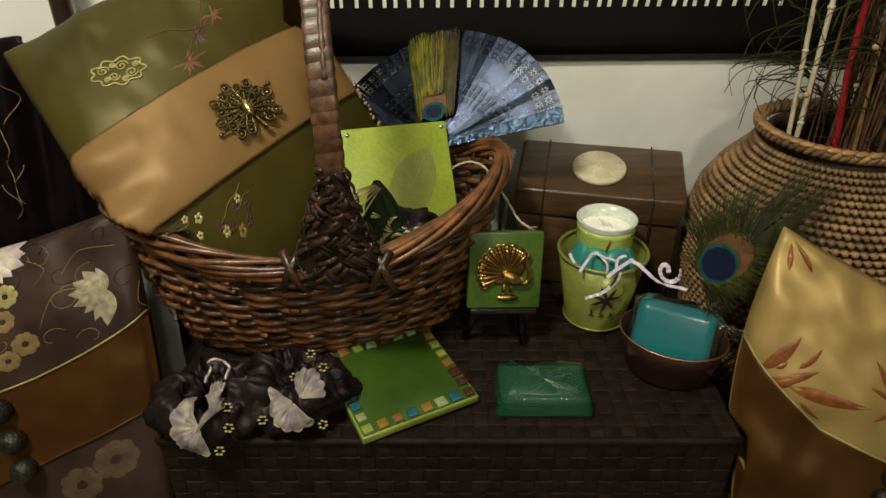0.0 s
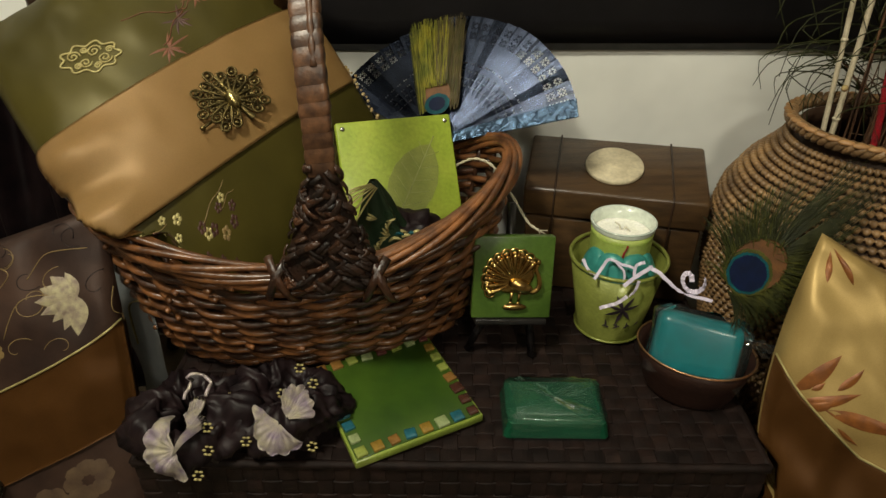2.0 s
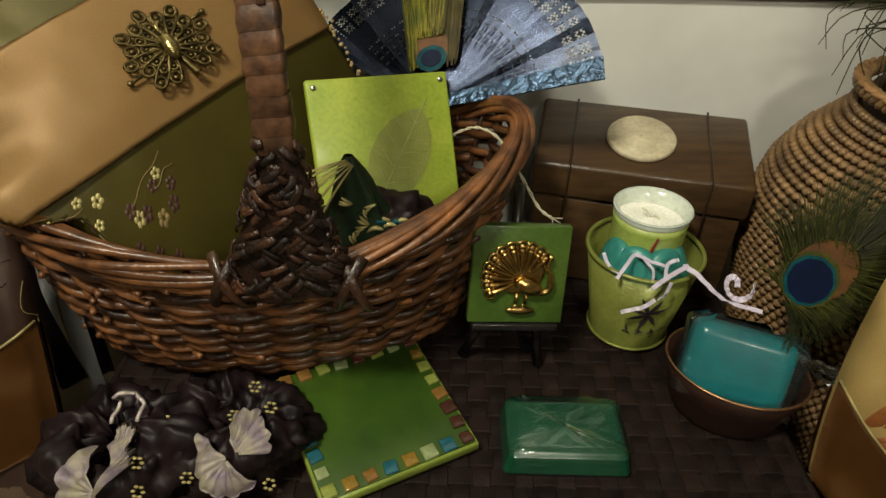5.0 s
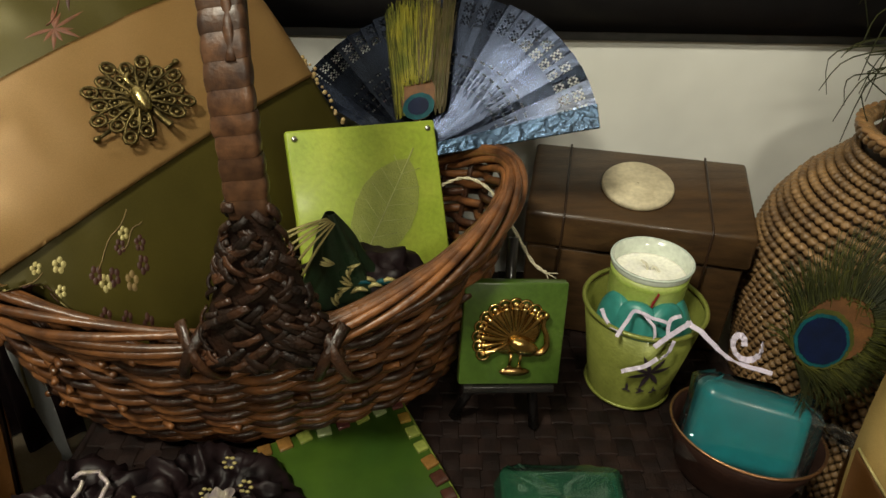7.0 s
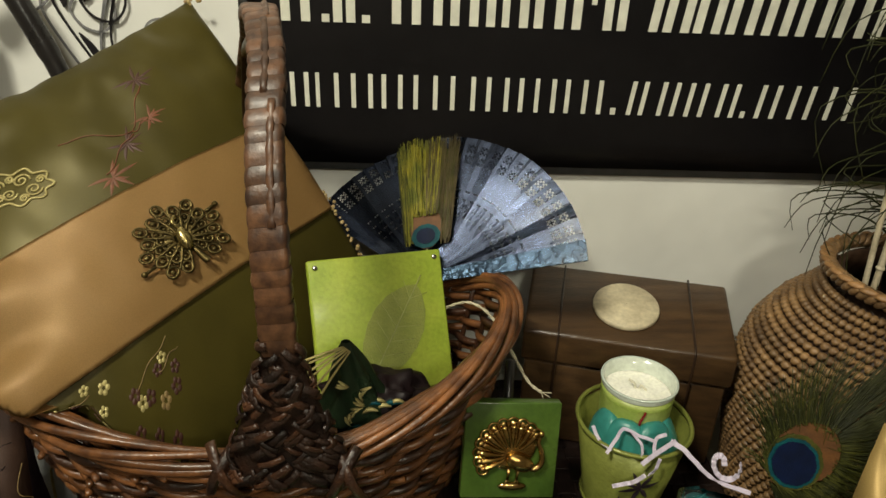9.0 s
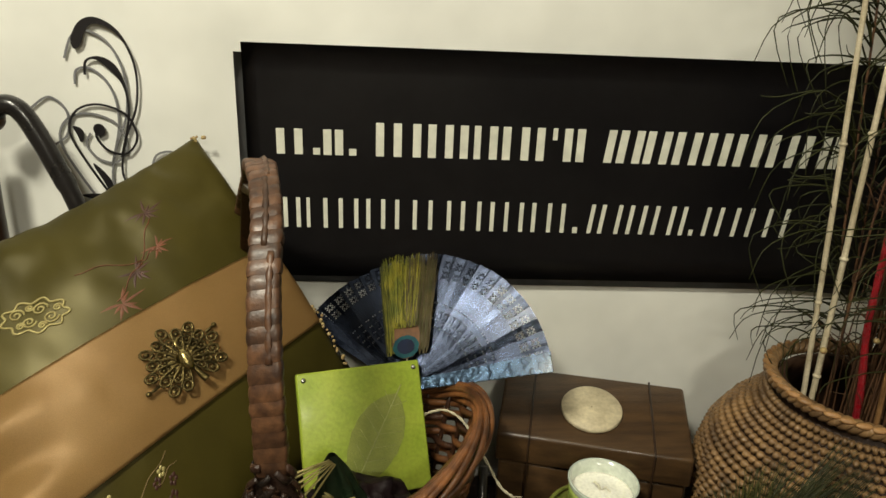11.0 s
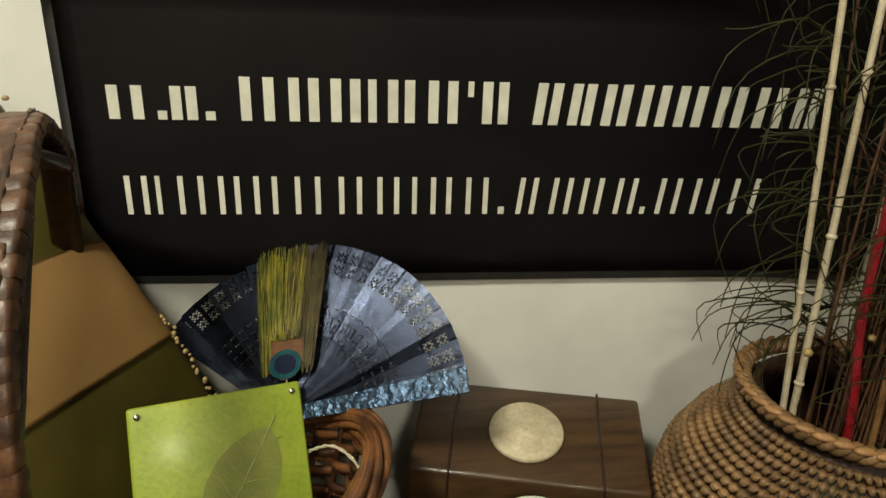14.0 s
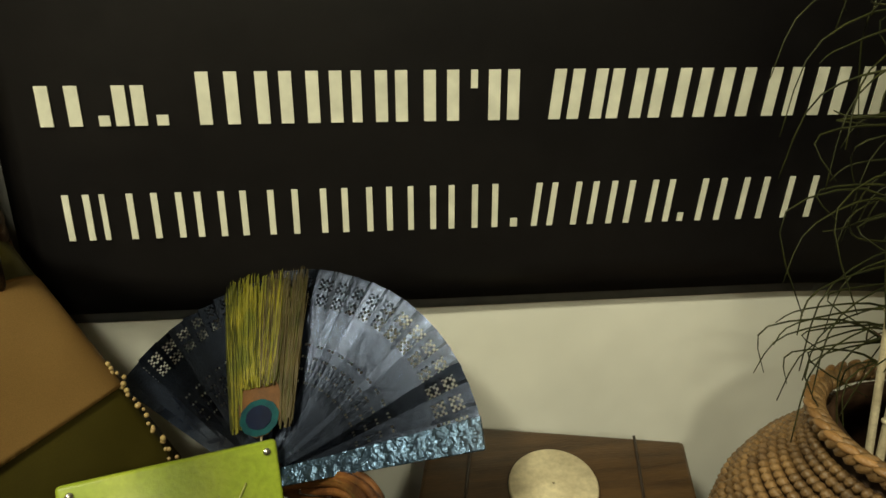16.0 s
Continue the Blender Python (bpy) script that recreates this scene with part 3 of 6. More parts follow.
def wicker_basket():
    rnd = random.Random(4)
    t = thing("wicker_basket", (BC.x, BC.y, TOP), "oval stained willow basket with tall wrapped handle on the trunk", "basket")
    bm = bmesh.new()
    surf(bm, 60, 8, lambda u, v: basket_point(6.28319 * u, 0.0, -0.06 * (1 - v) if v < 1 else 0, 0.0), cu=True)
    box(bm, (BC.x - 0.09, BC.y - 0.02, TOP + 0.001), (BC.x + 0.09, BC.y + 0.02, TOP + 0.006))
    part("base", bm, M_WICKER_D, t)
    ST, NR = 34, 21
    for i in range(ST):
        a = 6.28319 * (i + 0.3) / ST
        bm = bmesh.new()
        tube(bm, [basket_point(a, k / 8, 0.0) for k in range(9)], 0.0026, 6)
        part("stake", bm, M_WICKER_D, t)
    for r in range(NR):
        h0 = (r + 0.45) / NR * 0.93
        ph = rnd.random() * 0.5
        bm = bmesh.new()
        pts = []
        n = ST * 6
        for k in range(n):
            a = 6.28319 * k / n
            w = math.cos(ST / 2 * a + math.pi * (r % 2))
            j = noise.noise((a * 3.0, r * 1.7, ph)) * 0.010
            pts.append(basket_point(a, h0 + j + 0.006 * math.sin(ST / 4 * a + r), 0.0042 * w + 0.001))
        tube(bm, pts, lambda s: 0.0037 + 0.0007 * noise.noise((s * 40, r * 3.1, 0)), 7, closed=True)
        part("weaver", bm, M_WICKER if r % 3 else M_WICKER_D, t)
    for k in range(9):
        bm = bmesh.new()
        pts = []
        for i in range(220):
            a = 6.28319 * i / 220
            q = 6.28319 * k / 9 + 3 * a + 0.5 * math.sin(3 * a + k)
            pts.append(basket_point(a, 0.985, 0.0085 * math.cos(q) + 0.002, 0.0105 * math.sin(q)))
        tube(bm, pts, lambda s: 0.0032 + 0.0006 * noise.noise((s * 30, k * 5.0, 1)), 7, closed=True)
        part("rim_strand", bm, M_WICKER, t)
    for k in range(26):
        a = 3.5 + rnd.random() * 2.6
        h = rnd.uniform(0.2, 0.9)
        bm = bmesh.new()
        p, q = basket_point(a, h, 0.006), basket_point(a + 0.05, h + 0.02, 0.011)
        tube(bm, [p, (p + q) / 2, q], 0.0026, 6)
        part("strand_end", bm, M_WICKER, t)
    # handle
    path = spline(HANDLE, 150)

    def frame_at(i):
        d = (path[min(i + 1, 149)] - path[max(i - 1, 0)]).normalized()
        s = Vector((1, 0, 0))
        s = (s - d * s.dot(d)).normalized()
        return d, s, s.cross(d)

    def hoop(i0, i1, wide, thick, bulge):
        bm = bmesh.new()

        def f(u, v):
            i = i0 + (i1 - i0) * v
            k = min(int(i), 148)
            p = path[k].lerp(path[k + 1], i - k)
            d, s, o = frame_at(k)
            b = 1 + bulge * math.sin(math.pi * min(1, max(0, v)))
            a = 6.28319 * u
            ca, sa = math.cos(a), math.sin(a)
            ex = math.copysign(abs(ca) ** 0.35, ca) * wide * (1 + (b - 1) * 0.5)
            ey = math.copysign(abs(sa) ** 0.45, sa) * thick * b
            return p + s * ex + o * ey + d * (0.0016 * ca)
        surf(bm, 24, 5, f, cu=True)
        return bm
    part("handle_core", hoop(0, 149, 0.0102, 0.0044, 0), M_WICKER_D, t)
    h = part("handle", hoop(2, 147, 0.0106, 0.0048, 0), M_WICKER_D, t)
    i = 24.0
    while i < 146:
        step = 2.3 + rnd.random() * 0.8
        part("wrap_band", hoop(i, i + step * 0.985, 0.0114 + rnd.uniform(-0.0004, 0.0004), 0.0054, 0.13), M_WRAP, h)
        i += step
    for i0, i1, off in ((44, 62, 0.0035), (62, 78, -0.0005), (78, 96, 0.003)):
        bm = bmesh.new()
        pts = []
        for k in range(i0, i1):
            d, s, o = frame_at(k)
            o = o if o.dot(Vector((0, -1, 0.6))) > 0 else -o
            pts.append(path[k] + o * (0.0054 + 0.0007 * math.sin(k * 1.9)) + s * (off + 0.0015 * (k - i0) / (i1 - i0)))
        tube(bm, pts, 0.0026, 8, flat=0.5, up=(0, -1, 0.3))
        part("center_strip", bm, M_WRAP, h)
    # lashing that ties the handle to the rim
    def knob(a, f, out=0.0):
        """A place on the cone of lashing: a turns round it, f runs down it."""
        half = 0.0125 + 0.036 * f ** 1.15
        deep = 0.0085 + 0.0075 * f
        return Vector((-0.098 - 0.002 * f + (half + out) * math.sin(a), 0.532 - (deep + out) * math.cos(a), 0.614 - 0.112 * f))
    bm = bmesh.new()
    surf(bm, 32, 16, lambda u, v: knob(6.28319 * u, v, -0.002), cu=True)
    part("lashing_core", bm, M_LASH, t)
    for k in range(120):
        a, f = rnd.uniform(-1.45, 1.45), rnd.random() ** 0.75
        da = rnd.choice((-1, 1)) * rnd.uniform(0.28, 0.6) / (0.5 + f)
        df = rnd.uniform(0.05, 0.13)
        bm = bmesh.new()
        pts = [knob(a + da * (q - 0.5), min(1.0, max(0.0, f + df * (q - 0.5))), 0.0022 * math.sin(math.pi * q) - 0.0006 + 0.0007 * (k % 3)) for q in (i / 8 for i in range(9))]
        tube(bm, pts, rnd.uniform(0.0019, 0.0034), 7, flat=0.42, up=(math.sin(a), -math.cos(a), 0.15))
        part("lashing_strap", bm, M_LASH if rnd.random() < 0.65 else M_WICKER_D, t)
    for cx, sg in ((-0.145, -1), (-0.143, 1), (-0.055, 1), (-0.060, -1)):
        bm = bmesh.new()
        tube(bm, spline([(cx - sg * 0.010, 0.533, 0.527), (cx, 0.518, 0.513), (cx + sg * 0.008, 0.522, 0.492), (cx + sg * 0.012, 0.535, 0.480)], 12), lambda s: 0.0048 - 0.002 * s, 7, flat=0.6, up=(0, -1, 0))
        part("knot_strap", bm, M_WICKER_D, t)


# ---- soft things ----
def sheet_normal(S, u, v):
    e = 0.004
    a = S(min(u + e, 1), v) - S(max(u - e, 0), v)
    b = S(u, min(v + e, 1)) - S(u, max(v - e, 0))
    n = a.cross(b)
    return n.normalized() if n.length > 1e-9 else Vector((0, -1, 0))


def patch(bm, S, uc, vc, outline, off, flip=1, ridge=0.0006):
    """A small raised patch on the sheet S round (uc, vc); outline in steps of u and v."""
    def at(u, v, o):
        u, v = min(max(u, 0.002), 0.998), min(max(v, 0.002), 0.998)
        return S(u, v) + sheet_normal(S, u, v) * (flip * o)
    mu = sum(p[0] for p in outline) / len(outline)
    mv = sum(p[1] for p in outline) / len(outline)
    mid = bm.verts.new(at(uc + mu, vc + mv, off + ridge))
    r1 = [bm.verts.new(at(uc + mu + (a - mu) * 0.55, vc + mv + (b - mv) * 0.55, off + ridge * 0.8)) for a, b in outline]
    r2 = [bm.verts.new(at(uc + a, vc + b, off * 0.3)) for a, b in outline]
    n = len(outline)
    for i in range(n):
        j = (i + 1) % n
        bm.faces.new((mid, r1[i], r1[j]))
        bm.faces.new((r1[i], r2[i], r2[j], r1[j]))


def leaf_outline(length, wide, ang, su, sv, n=10, curve=0.0):
    """A pointed leaf; su and sv turn metres into steps of u and v."""
    out = []
    c, s = math.cos(ang), math.sin(ang)
    for k in range(2 * n):
        q = k / n if k < n else 2 - k / n
        sg = 1 if k < n else -1
        w = wide * math.sin(math.pi * q ** 0.8) * sg + curve * math.sin(math.pi * q)
        x = length * q
        out.append(((x * c - w * s) * su, (x * s + w * c) * sv))
    return out


def leaf_between(bm, S, a, b, wide, flip, curve=0.0, off=0.0008):
    """A pointed leaf from a to b, both (u, v) on the sheet S."""
    du, dv = b[0] - a[0], b[1] - a[1]
    out = []
    for k in range(20):
        q = k / 10 if k < 10 else 2 - k / 10
        w = wide * math.sin(math.pi * q ** 0.8) * (1 if k < 10 else -1) + curve * math.sin(math.pi * q)
        out.append((du * q - dv * w, dv * q + du * w))
    patch(bm, S, a[0], a[1], out, off, flip, 0.0005)


def blossom(bm, S, uc, vc, r, su, sv, petals, off, flip, start=0.0):
    for k in range(petals):
        a = start + 6.28319 * k / petals
        o = [((0.62 * r * math.cos(a) + 0.40 * r * math.cos(q)) * su, (0.62 * r * math.sin(a) + 0.40 * r * math.sin(q)) * sv) for q in (6.28319 * i / 8 for i in range(8))]
        patch(bm, S, uc, vc, o, off * 0.7, flip, 0.0002)


def cushion_sheets(T, L, R, front, back, fix=None, seed=0.0, crease=0.004, inset=0.07, B=None, sink=0.0):
    T, L, R = Vector(T), Vector(L), Vector(R)
    B = B or L + R - T
    n = (L - R).cross(T - B).normalized()
    if n.dot(Vector((0, -0.8, 0.6))) < 0:
        n = -n

    def make(side, extra=0.0):
        def S(u, v):
            uu = 0.5 + (u - 0.5) * (1 - inset * math.sin(math.pi * v))
            vv = 0.5 + (v - 0.5) * (1 - 0.07 * math.sin(math.pi * u))
            p = T * (1 - uu) * (1 - vv) + L * uu * (1 - vv) + R * (1 - uu) * vv + B * uu * vv
            b = max(0.0, 16 * u * (1 - u) * v * (1 - v)) ** 0.42
            w = crease * noise.noise((u * 5 + seed, v * 5, 1.0)) * min(1, 3 * b) + crease * 0.8 * noise.noise((u * 13 + v * 4, v * 9 - u * 3 + seed, 4.0)) * (1 - 0.6 * b) * min(1, 4 * b)
            if sink:
                w *= 1 + 2.2 * max(0.0, 1 - v / 0.4)
            p = p + n * (side * (b * (front if side > 0 else back) + extra) + w) + Vector((0.02, -0.45, -0.9)) * (sink * math.sin(math.pi * u) ** 0.5 * v ** 9)
            return fix(p) if fix else p
        return S
    flip = 1 if sheet_normal(make(1), 0.5, 0.5).dot(n) > 0 else -1
    return make, n, flip


def cushion_body(name, t, make, material, n=44):
    bm = bmesh.new()
    a = surf(bm, n, n, make(1))
    b = surf(bm, n, n, make(-1))
    bmesh.ops.remove_doubles(bm, verts=bm.verts, dist=0.0004)
    part(name, bm, material, t)


def sash(t, make, v0, v1, material, name="sash", edge=None, ruffle=0.0):
    bm = bmesh.new()

    def f(side):
        S = make(side, 0.0034)

        def g(u, v):
            a, b = v0(u), v1(u)
            p = S(u, min(0.998, a + (b - a) * v))
            fold = ruffle * math.exp(-((1 - u) / 0.17) ** 2) * (0.45 + 0.55 * math.sin(10.5 * v + 7 * u - 1.0)) if ruffle else 0
            return p + Vector((0, -0.7, 0.7)) * (fold * (1 if side > 0 else 0))
        return g
    for side in (1, -1):
        surf(bm, 96, 36, f(side))
    bmesh.ops.solidify(bm, geom=bm.faces[:], thickness=0.0012)
    s = part(name, bm, material, t, "satin sash band")
    if edge:
        bm = bmesh.new()
        tube(bm, [f(1)(k / 60, 0.0) + Vector((0, -0.001, 0.001)) for k in range(61)], 0.0011, 6)
        part("piping", bm, edge, s)
    return s


PLAQUE_TL, PLAQUE_TR, PLAQUE_BR = Vector((-0.116, 0.703, 0.584)), Vector((0.003, 0.748, 0.579)), Vector((0.023, 0.693, 0.477))
PLAQUE_M = axes((PLAQUE_TR - PLAQUE_TL).normalized(), (PLAQUE_TR - PLAQUE_BR).normalized(), PLAQUE_TL)


def behind_plaque(p):
    """The pillow is pressed back by the plaque that leans on it."""
    q = PLAQUE_M.inverted() @ p
    d = max(-q.x, q.x - 0.1275, q.y, -0.128 - q.y, 0.0)
    lim = -0.012 + 1.1 * d
    if q.z > lim:
        q.z = lim
        p = PLAQUE_M @ q
    return p


def olive_pillow():
    T = Vector((-0.243, 0.846, 0.786))
    L = T + 0.289 * Vector((-0.734, -0.561, -0.388))
    R, B = Vector((-0.071, 0.780, 0.546)), Vector((-0.259, 0.495, 0.480))
    t = thing("throw_pillow", (-0.2, 0.66, 0.40), "olive satin pillow with gold sash and brooch, in the basket", "pillow")
    make, n, flip = cushion_sheets(T, L, R, 0.046, 0.030, lambda p: keep_in_basket(behind_plaque(p)), 2.0, 0.0024, 0.0, B, 0.085)
    cushion_body("cover", t, make, M_SATIN_G, 96)
    S = make(1)
    band = sash(t, make, lambda u: 0.485 - 0.035 * u, lambda u: 0.79, M_SATIN_O, "sash", None, 0.012)
    su, sv = 1 / 0.289, 1 / 0.335
    S2 = make(1, 0.0045)
    # brooch: a filigree fan of loops with an oval boss
    cx = S2(0.469, 0.663)
    bx = (S2(0.37, 0.663) - S2(0.57, 0.663)).normalized()
    m = axes(bx, n.cross(bx) if n.cross(bx).z > 0 else -n.cross(bx), cx)
    m = m @ Matrix.Rotation(radians(-12), 4, "Z") @ Matrix.Diagonal((1.42, 1.30, 1.2, 1))
    if (m.to_3x3() @ Vector((0, 0, 1))).dot(n) < 0:
        m = m @ Matrix.Diagonal((1, 1, -1, 1))
    bm = bmesh.new()
    for k in range(15):
        a = radians(-150 + k * 300 / 14) + radians(105)
        d = Vector((math.cos(a), math.sin(a), 0))
        s = Vector((-d.y, d.x, 0))
        far = 0.0225 if k % 2 else 0.0185
        for rr, w in ((far, 0.0030), (far * 0.62, 0.0022)):
            c = d * rr
            tube(bm, [c + d * (w * math.cos(q)) * 1.2 + s * (w * math.sin(q)) + Vector((0, 0, 0.003)) for q in (6.28319 * i / 10 for i in range(10))], 0.0009, 5, closed=True)
            ball(bm, c + Vector((0, 0, 0.0028)), (w * 0.55, w * 0.55, 0.0012), 8, 6)
        for sg in (-1, 1):
            tube(bm, spline([d * 0.004 + Vector((0, 0, 0.004)), d * far * 0.5 + s * sg * 0.0022 + Vector((0, 0, 0.0044)), d * far * 0.86 + s * sg * 0.0030 + Vector((0, 0, 0.0030)), d * (far + 0.004) + s * sg * 0.0012 + Vector((0, 0, 0.0026))], 10), lambda q: 0.0009 - 0.0003 * q, 5)
    ball(bm, (0.0, 0.001, 0.0022), (0.0105, 0.0105, 0.0018), 18, 8)
    tube(bm, spline([(0.003, -0.008, 0.004), (0.005, -0.015, 0.0035), (0.007, -0.019, 0.003)], 8), lambda q: 0.0014 + 0.0012 * q, 6)
    for a, b in (((-0.020, -0.011), (-0.027, -0.013)), ((0.019, 0.012), (0.026, 0.015))):
        tube(bm, [(*a, 0.003), (*b, 0.002)], 0.0010, 6)
        ball(bm, (*b, 0.0022), 0.0019, 8, 6)
    boss = bmesh.new()
    ball(boss, (0.0, -0.001, 0.0060), (0.0040, 0.0082, 0.0044), 14, 10)
    tube(boss, spline([(0, 0.006, 0.006), (-0.002, 0.011, 0.0075), (0.001, 0.0145, 0.006)], 9), 0.0014, 7)
    bmesh.ops.transform(boss, matrix=m, verts=boss.verts)
    bmesh.ops.transform(bm, matrix=m, verts=bm.verts)
    part("boss", boss, M_BRASS_L, part("brooch", bm, M_BRASS_A, t, "antique brass filigree fan brooch"), "rubbed bright oval boss")
    # embroidery
    rnd = random.Random(9)
    bm = bmesh.new()

    def stitched(x, y):
        """A place on the medallion, x and y in metres across and up."""
        a, b = 0.735 + (-0.92 * x - 0.42 * y) * su, 0.308 + (0.51 * x - 0.90 * y) * sv
        return S(a, b) + sheet_normal(S, a, b) * (flip * 0.0005)
    ring = [stitched((0.0235 + 0.0022 * math.cos(9 * a)) * math.cos(a), (0.0150 + 0.0020 * math.cos(9 * a)) * math.sin(a)) for a in (6.28319 * i / 90 for i in range(90))]
    tube(bm, ring, 0.0011, 5, closed=True)
    for x, y, r, turn in ((-0.014, 0.003, 0.0060, 1), (-0.004, -0.005, 0.0055, -1), (0.003, 0.006, 0.0062, 1), (0.012, -0.003, 0.0062, -1), (-0.010, -0.008, 0.0035, 1), (0.016, 0.005, 0.0036, 1), (-0.005, 0.009, 0.0035, -1), (0.006, -0.010, 0.0034, 1)):
        tube(bm, [stitched(x + r * (1 - 0.045 * i) * math.cos(turn * i * 0.55), y + r * (1 - 0.045 * i) * math.sin(turn * i * 0.55)) for i in range(20)], 0.0009, 5)
    part("gold_embroidery", bm, M_THREAD, t, "pale gold embroidered medallion")
    for uc, vc, sc, mm in ((0.53, 0.415, 1.0, M_RUST), (0.36, 0.305, 0.8, M_RUST), (0.33, 0.18, 0.9, M_MAROON), (0.45, 0.345, 0.9, M_MAROON)):
        bm = bmesh.new()
        for k in range(9):
            a = radians(-75 + 33 * k + rnd.uniform(-9, 9))
            patch(bm, S, uc, vc, leaf_outline(0.021 * sc * (1 - 0.3 * (k % 2)) * rnd.uniform(0.8, 1.1), 0.0015 * sc, a + 1.1, su, sv, 6, rnd.uniform(-0.001, 0.001)), 0.0003, flip, 0.0001)
        part("maple_leaf", bm, mm, t, "rust embroidered maple leaf")
    for a, b in (((0.54, 0.40), (0.42, 0.32)), ((0.42, 0.32), (0.33, 0.20)), ((0.42, 0.32), (0.60, 0.25)), ((0.42, 0.32), (0.36, 0.31))):
        bm = bmesh.new()
        tube(bm, [S(a[0] + (b[0] - a[0]) * k / 8, a[1] + (b[1] - a[1]) * k / 8 + 0.008 * math.sin(k)) + n * 0.0003 for k in range(9)], 0.0005, 5)
        part("stitched_branch", bm, M_RUST, t)
    for u, v, mm in ((0.625, 0.842, M_THREAD), (0.642, 0.855, M_MAROON), (0.675, 0.883, M_MAROON), (0.695, 0.883, M_THREAD), (0.767, 0.825, M_THREAD), (0.783, 0.858, M_THREAD), (0.808, 0.808, M_THREAD),
                     (0.915, 0.806, M_THREAD), (0.880, 0.815, M_THREAD), (0.892, 0.845, M_MAROON), (0.717, 0.917, M_MAROON), (0.675, 0.933, M_MAROON), (0.86, 0.87, M_THREAD), (0.80, 0.925, M_THREAD),
                     (0.755, 0.930, M_THREAD), (0.600, 0.867, M_MAROON), (0.608, 0.892, M_MAROON), (0.708, 0.867, M_MAROON), (0.633, 0.950, M_MAROON), (0.642, 0.900, M_THREAD_D), (0.825, 0.85, M_MAROON), (0.84, 0.83, M_MAROON)):
        bm = bmesh.new()
        blossom(bm, S, u, v, rnd.uniform(0.0032, 0.0044), su, sv, 5, 0.0005, flip, rnd.random() * 6)
        part("blossom", bm, mm, t)
    for a, b in (((0.60, 0.815), (0.70, 0.86)), ((0.64, 0.86), (0.58, 0.84)), ((0.80, 0.82), (0.90, 0.82))):
        bm = bmesh.new()
        tube(bm, [S(a[0] + (b[0] - a[0]) * k / 8, a[1] + (b[1] - a[1]) * k / 8 + 0.004 * math.sin(k)) + n * 0.0003 for k in range(9)], 0.0004, 5)
        part("stitched_branch", bm, M_THREAD_D, t)
    # beaded seam down the free side, and the gathered corner
    for k in range(26):
        v = 0.72 + 0.27 * k / 26
        bm = bmesh.new()
        p = S(0.006, v)
        ball(bm, p + Vector((rnd.uniform(0, 0.006), -0.004, rnd.uniform(-0.001, 0.005))), rnd.uniform(0.0013, 0.0022), 8, 6)
        part("trim_bead", bm, M_SEED, t)
    for k in range(9):
        bm = bmesh.new()
        ball(bm, T + Vector((rnd.uniform(-0.004, 0.014), -0.006, rnd.uniform(-0.012, 0.002))), rnd.uniform(0.0014, 0.0022), 8, 6)
        part("trim_bead", bm, M_SEED, t)


def above_table(p):
    return Vector((p.x, p.y, max(p.z, TABLE + 0.004)))


def champagne_cushion():
    T = Vector((0.334, 0.563, 0.538))
    L = T + Vector((0.310, -0.055, -0.128))
    R = T + Vector((-0.024, -0.125, -0.330))
    t = thing("leaf_cushion", (0.47, 0.5, TABLE), "champagne satin cushion with copper leaves and a brown sash", "cushion")
    make, n, flip = cushion_sheets(T, L, R, 0.050, 0.022, lambda p: keep_clear(above_table(p)), 7.0, 0.013, -0.17)
    cushion_body("cover", t, make, M_SATIN_C, 50)
    S = make(1)
    sash(t, make, lambda u: 0.345 + 0.15 * min(1, u / 0.2) ** 0.6 + 0.03 * max(0, u - 0.3), lambda u: 0.86 + 0.08 * u, M_SATIN_B, "sash", M_THREAD)
    su, sv = 1 / 0.364, 1 / 0.349
    for a, b, wd in (((0.040, 0.406), (0.111, 0.262), 0.10), ((0.070, 0.385), (0.094, 0.349), 0.14), ((0.119, 0.353), (0.162, 0.267), 0.09), ((0.054, 0.427), (0.168, 0.331), 0.08),
                     ((0.059, 0.441), (0.123, 0.373), 0.12), ((0.101, 0.415), (0.295, 0.365), 0.10), ((0.133, 0.443), (0.197, 0.468), 0.10), ((0.046, 0.110), (0.031, 0.029), 0.09),
                     ((0.098, 0.082), (0.034, 0.019), 0.08), ((0.350, 0.303), (0.295, 0.224), 0.10), ((0.348, 0.318), (0.290, 0.307), 0.12), ((0.355, 0.355), (0.306, 0.400), 0.08),
                     ((0.364, 0.425), (0.354, 0.394), 0.16), ((0.370, 0.330), (0.430, 0.270), 0.10), ((0.375, 0.345), (0.450, 0.350), 0.10)):
        bm = bmesh.new()
        leaf_between(bm, S, a, b, wd, flip, 0.03)
        part("embroidered_leaf", bm, M_COPPERLEAF, t, "copper embroidered leaf")
    S3 = make(1, 0.010)
    for k, (u, v) in enumerate(((0.382, 0.531), (0.36, 0.60), (0.34, 0.67), (0.32, 0.74))):
        bm = bmesh.new()
        ball(bm, S3(u, v), 0.0105, 16, 12)
        part("bead", bm, M_BEAD, t, "dark carved round bead")


def keep_clear(p):
    """Keeps cloth off the side of the trunk and the vase."""
    if p.z < TOP + 0.002 and p.y > 0.455:
        if p.x > 0 and p.x < 0.305:
            p = Vector((0.305, p.y, p.z))
        if p.x < 0 and p.x > -0.293:
            p = Vector((-0.293, p.y, p.z))
    d = Vector((p.x - VC.x, p.y - VC.y, 0))
    r = vase_r(p.z) + 0.012
    if d.length < r:
        d = d.normalized() * r
        p = Vector((VC.x + d.x, VC.y + d.y, p.z))
    return p


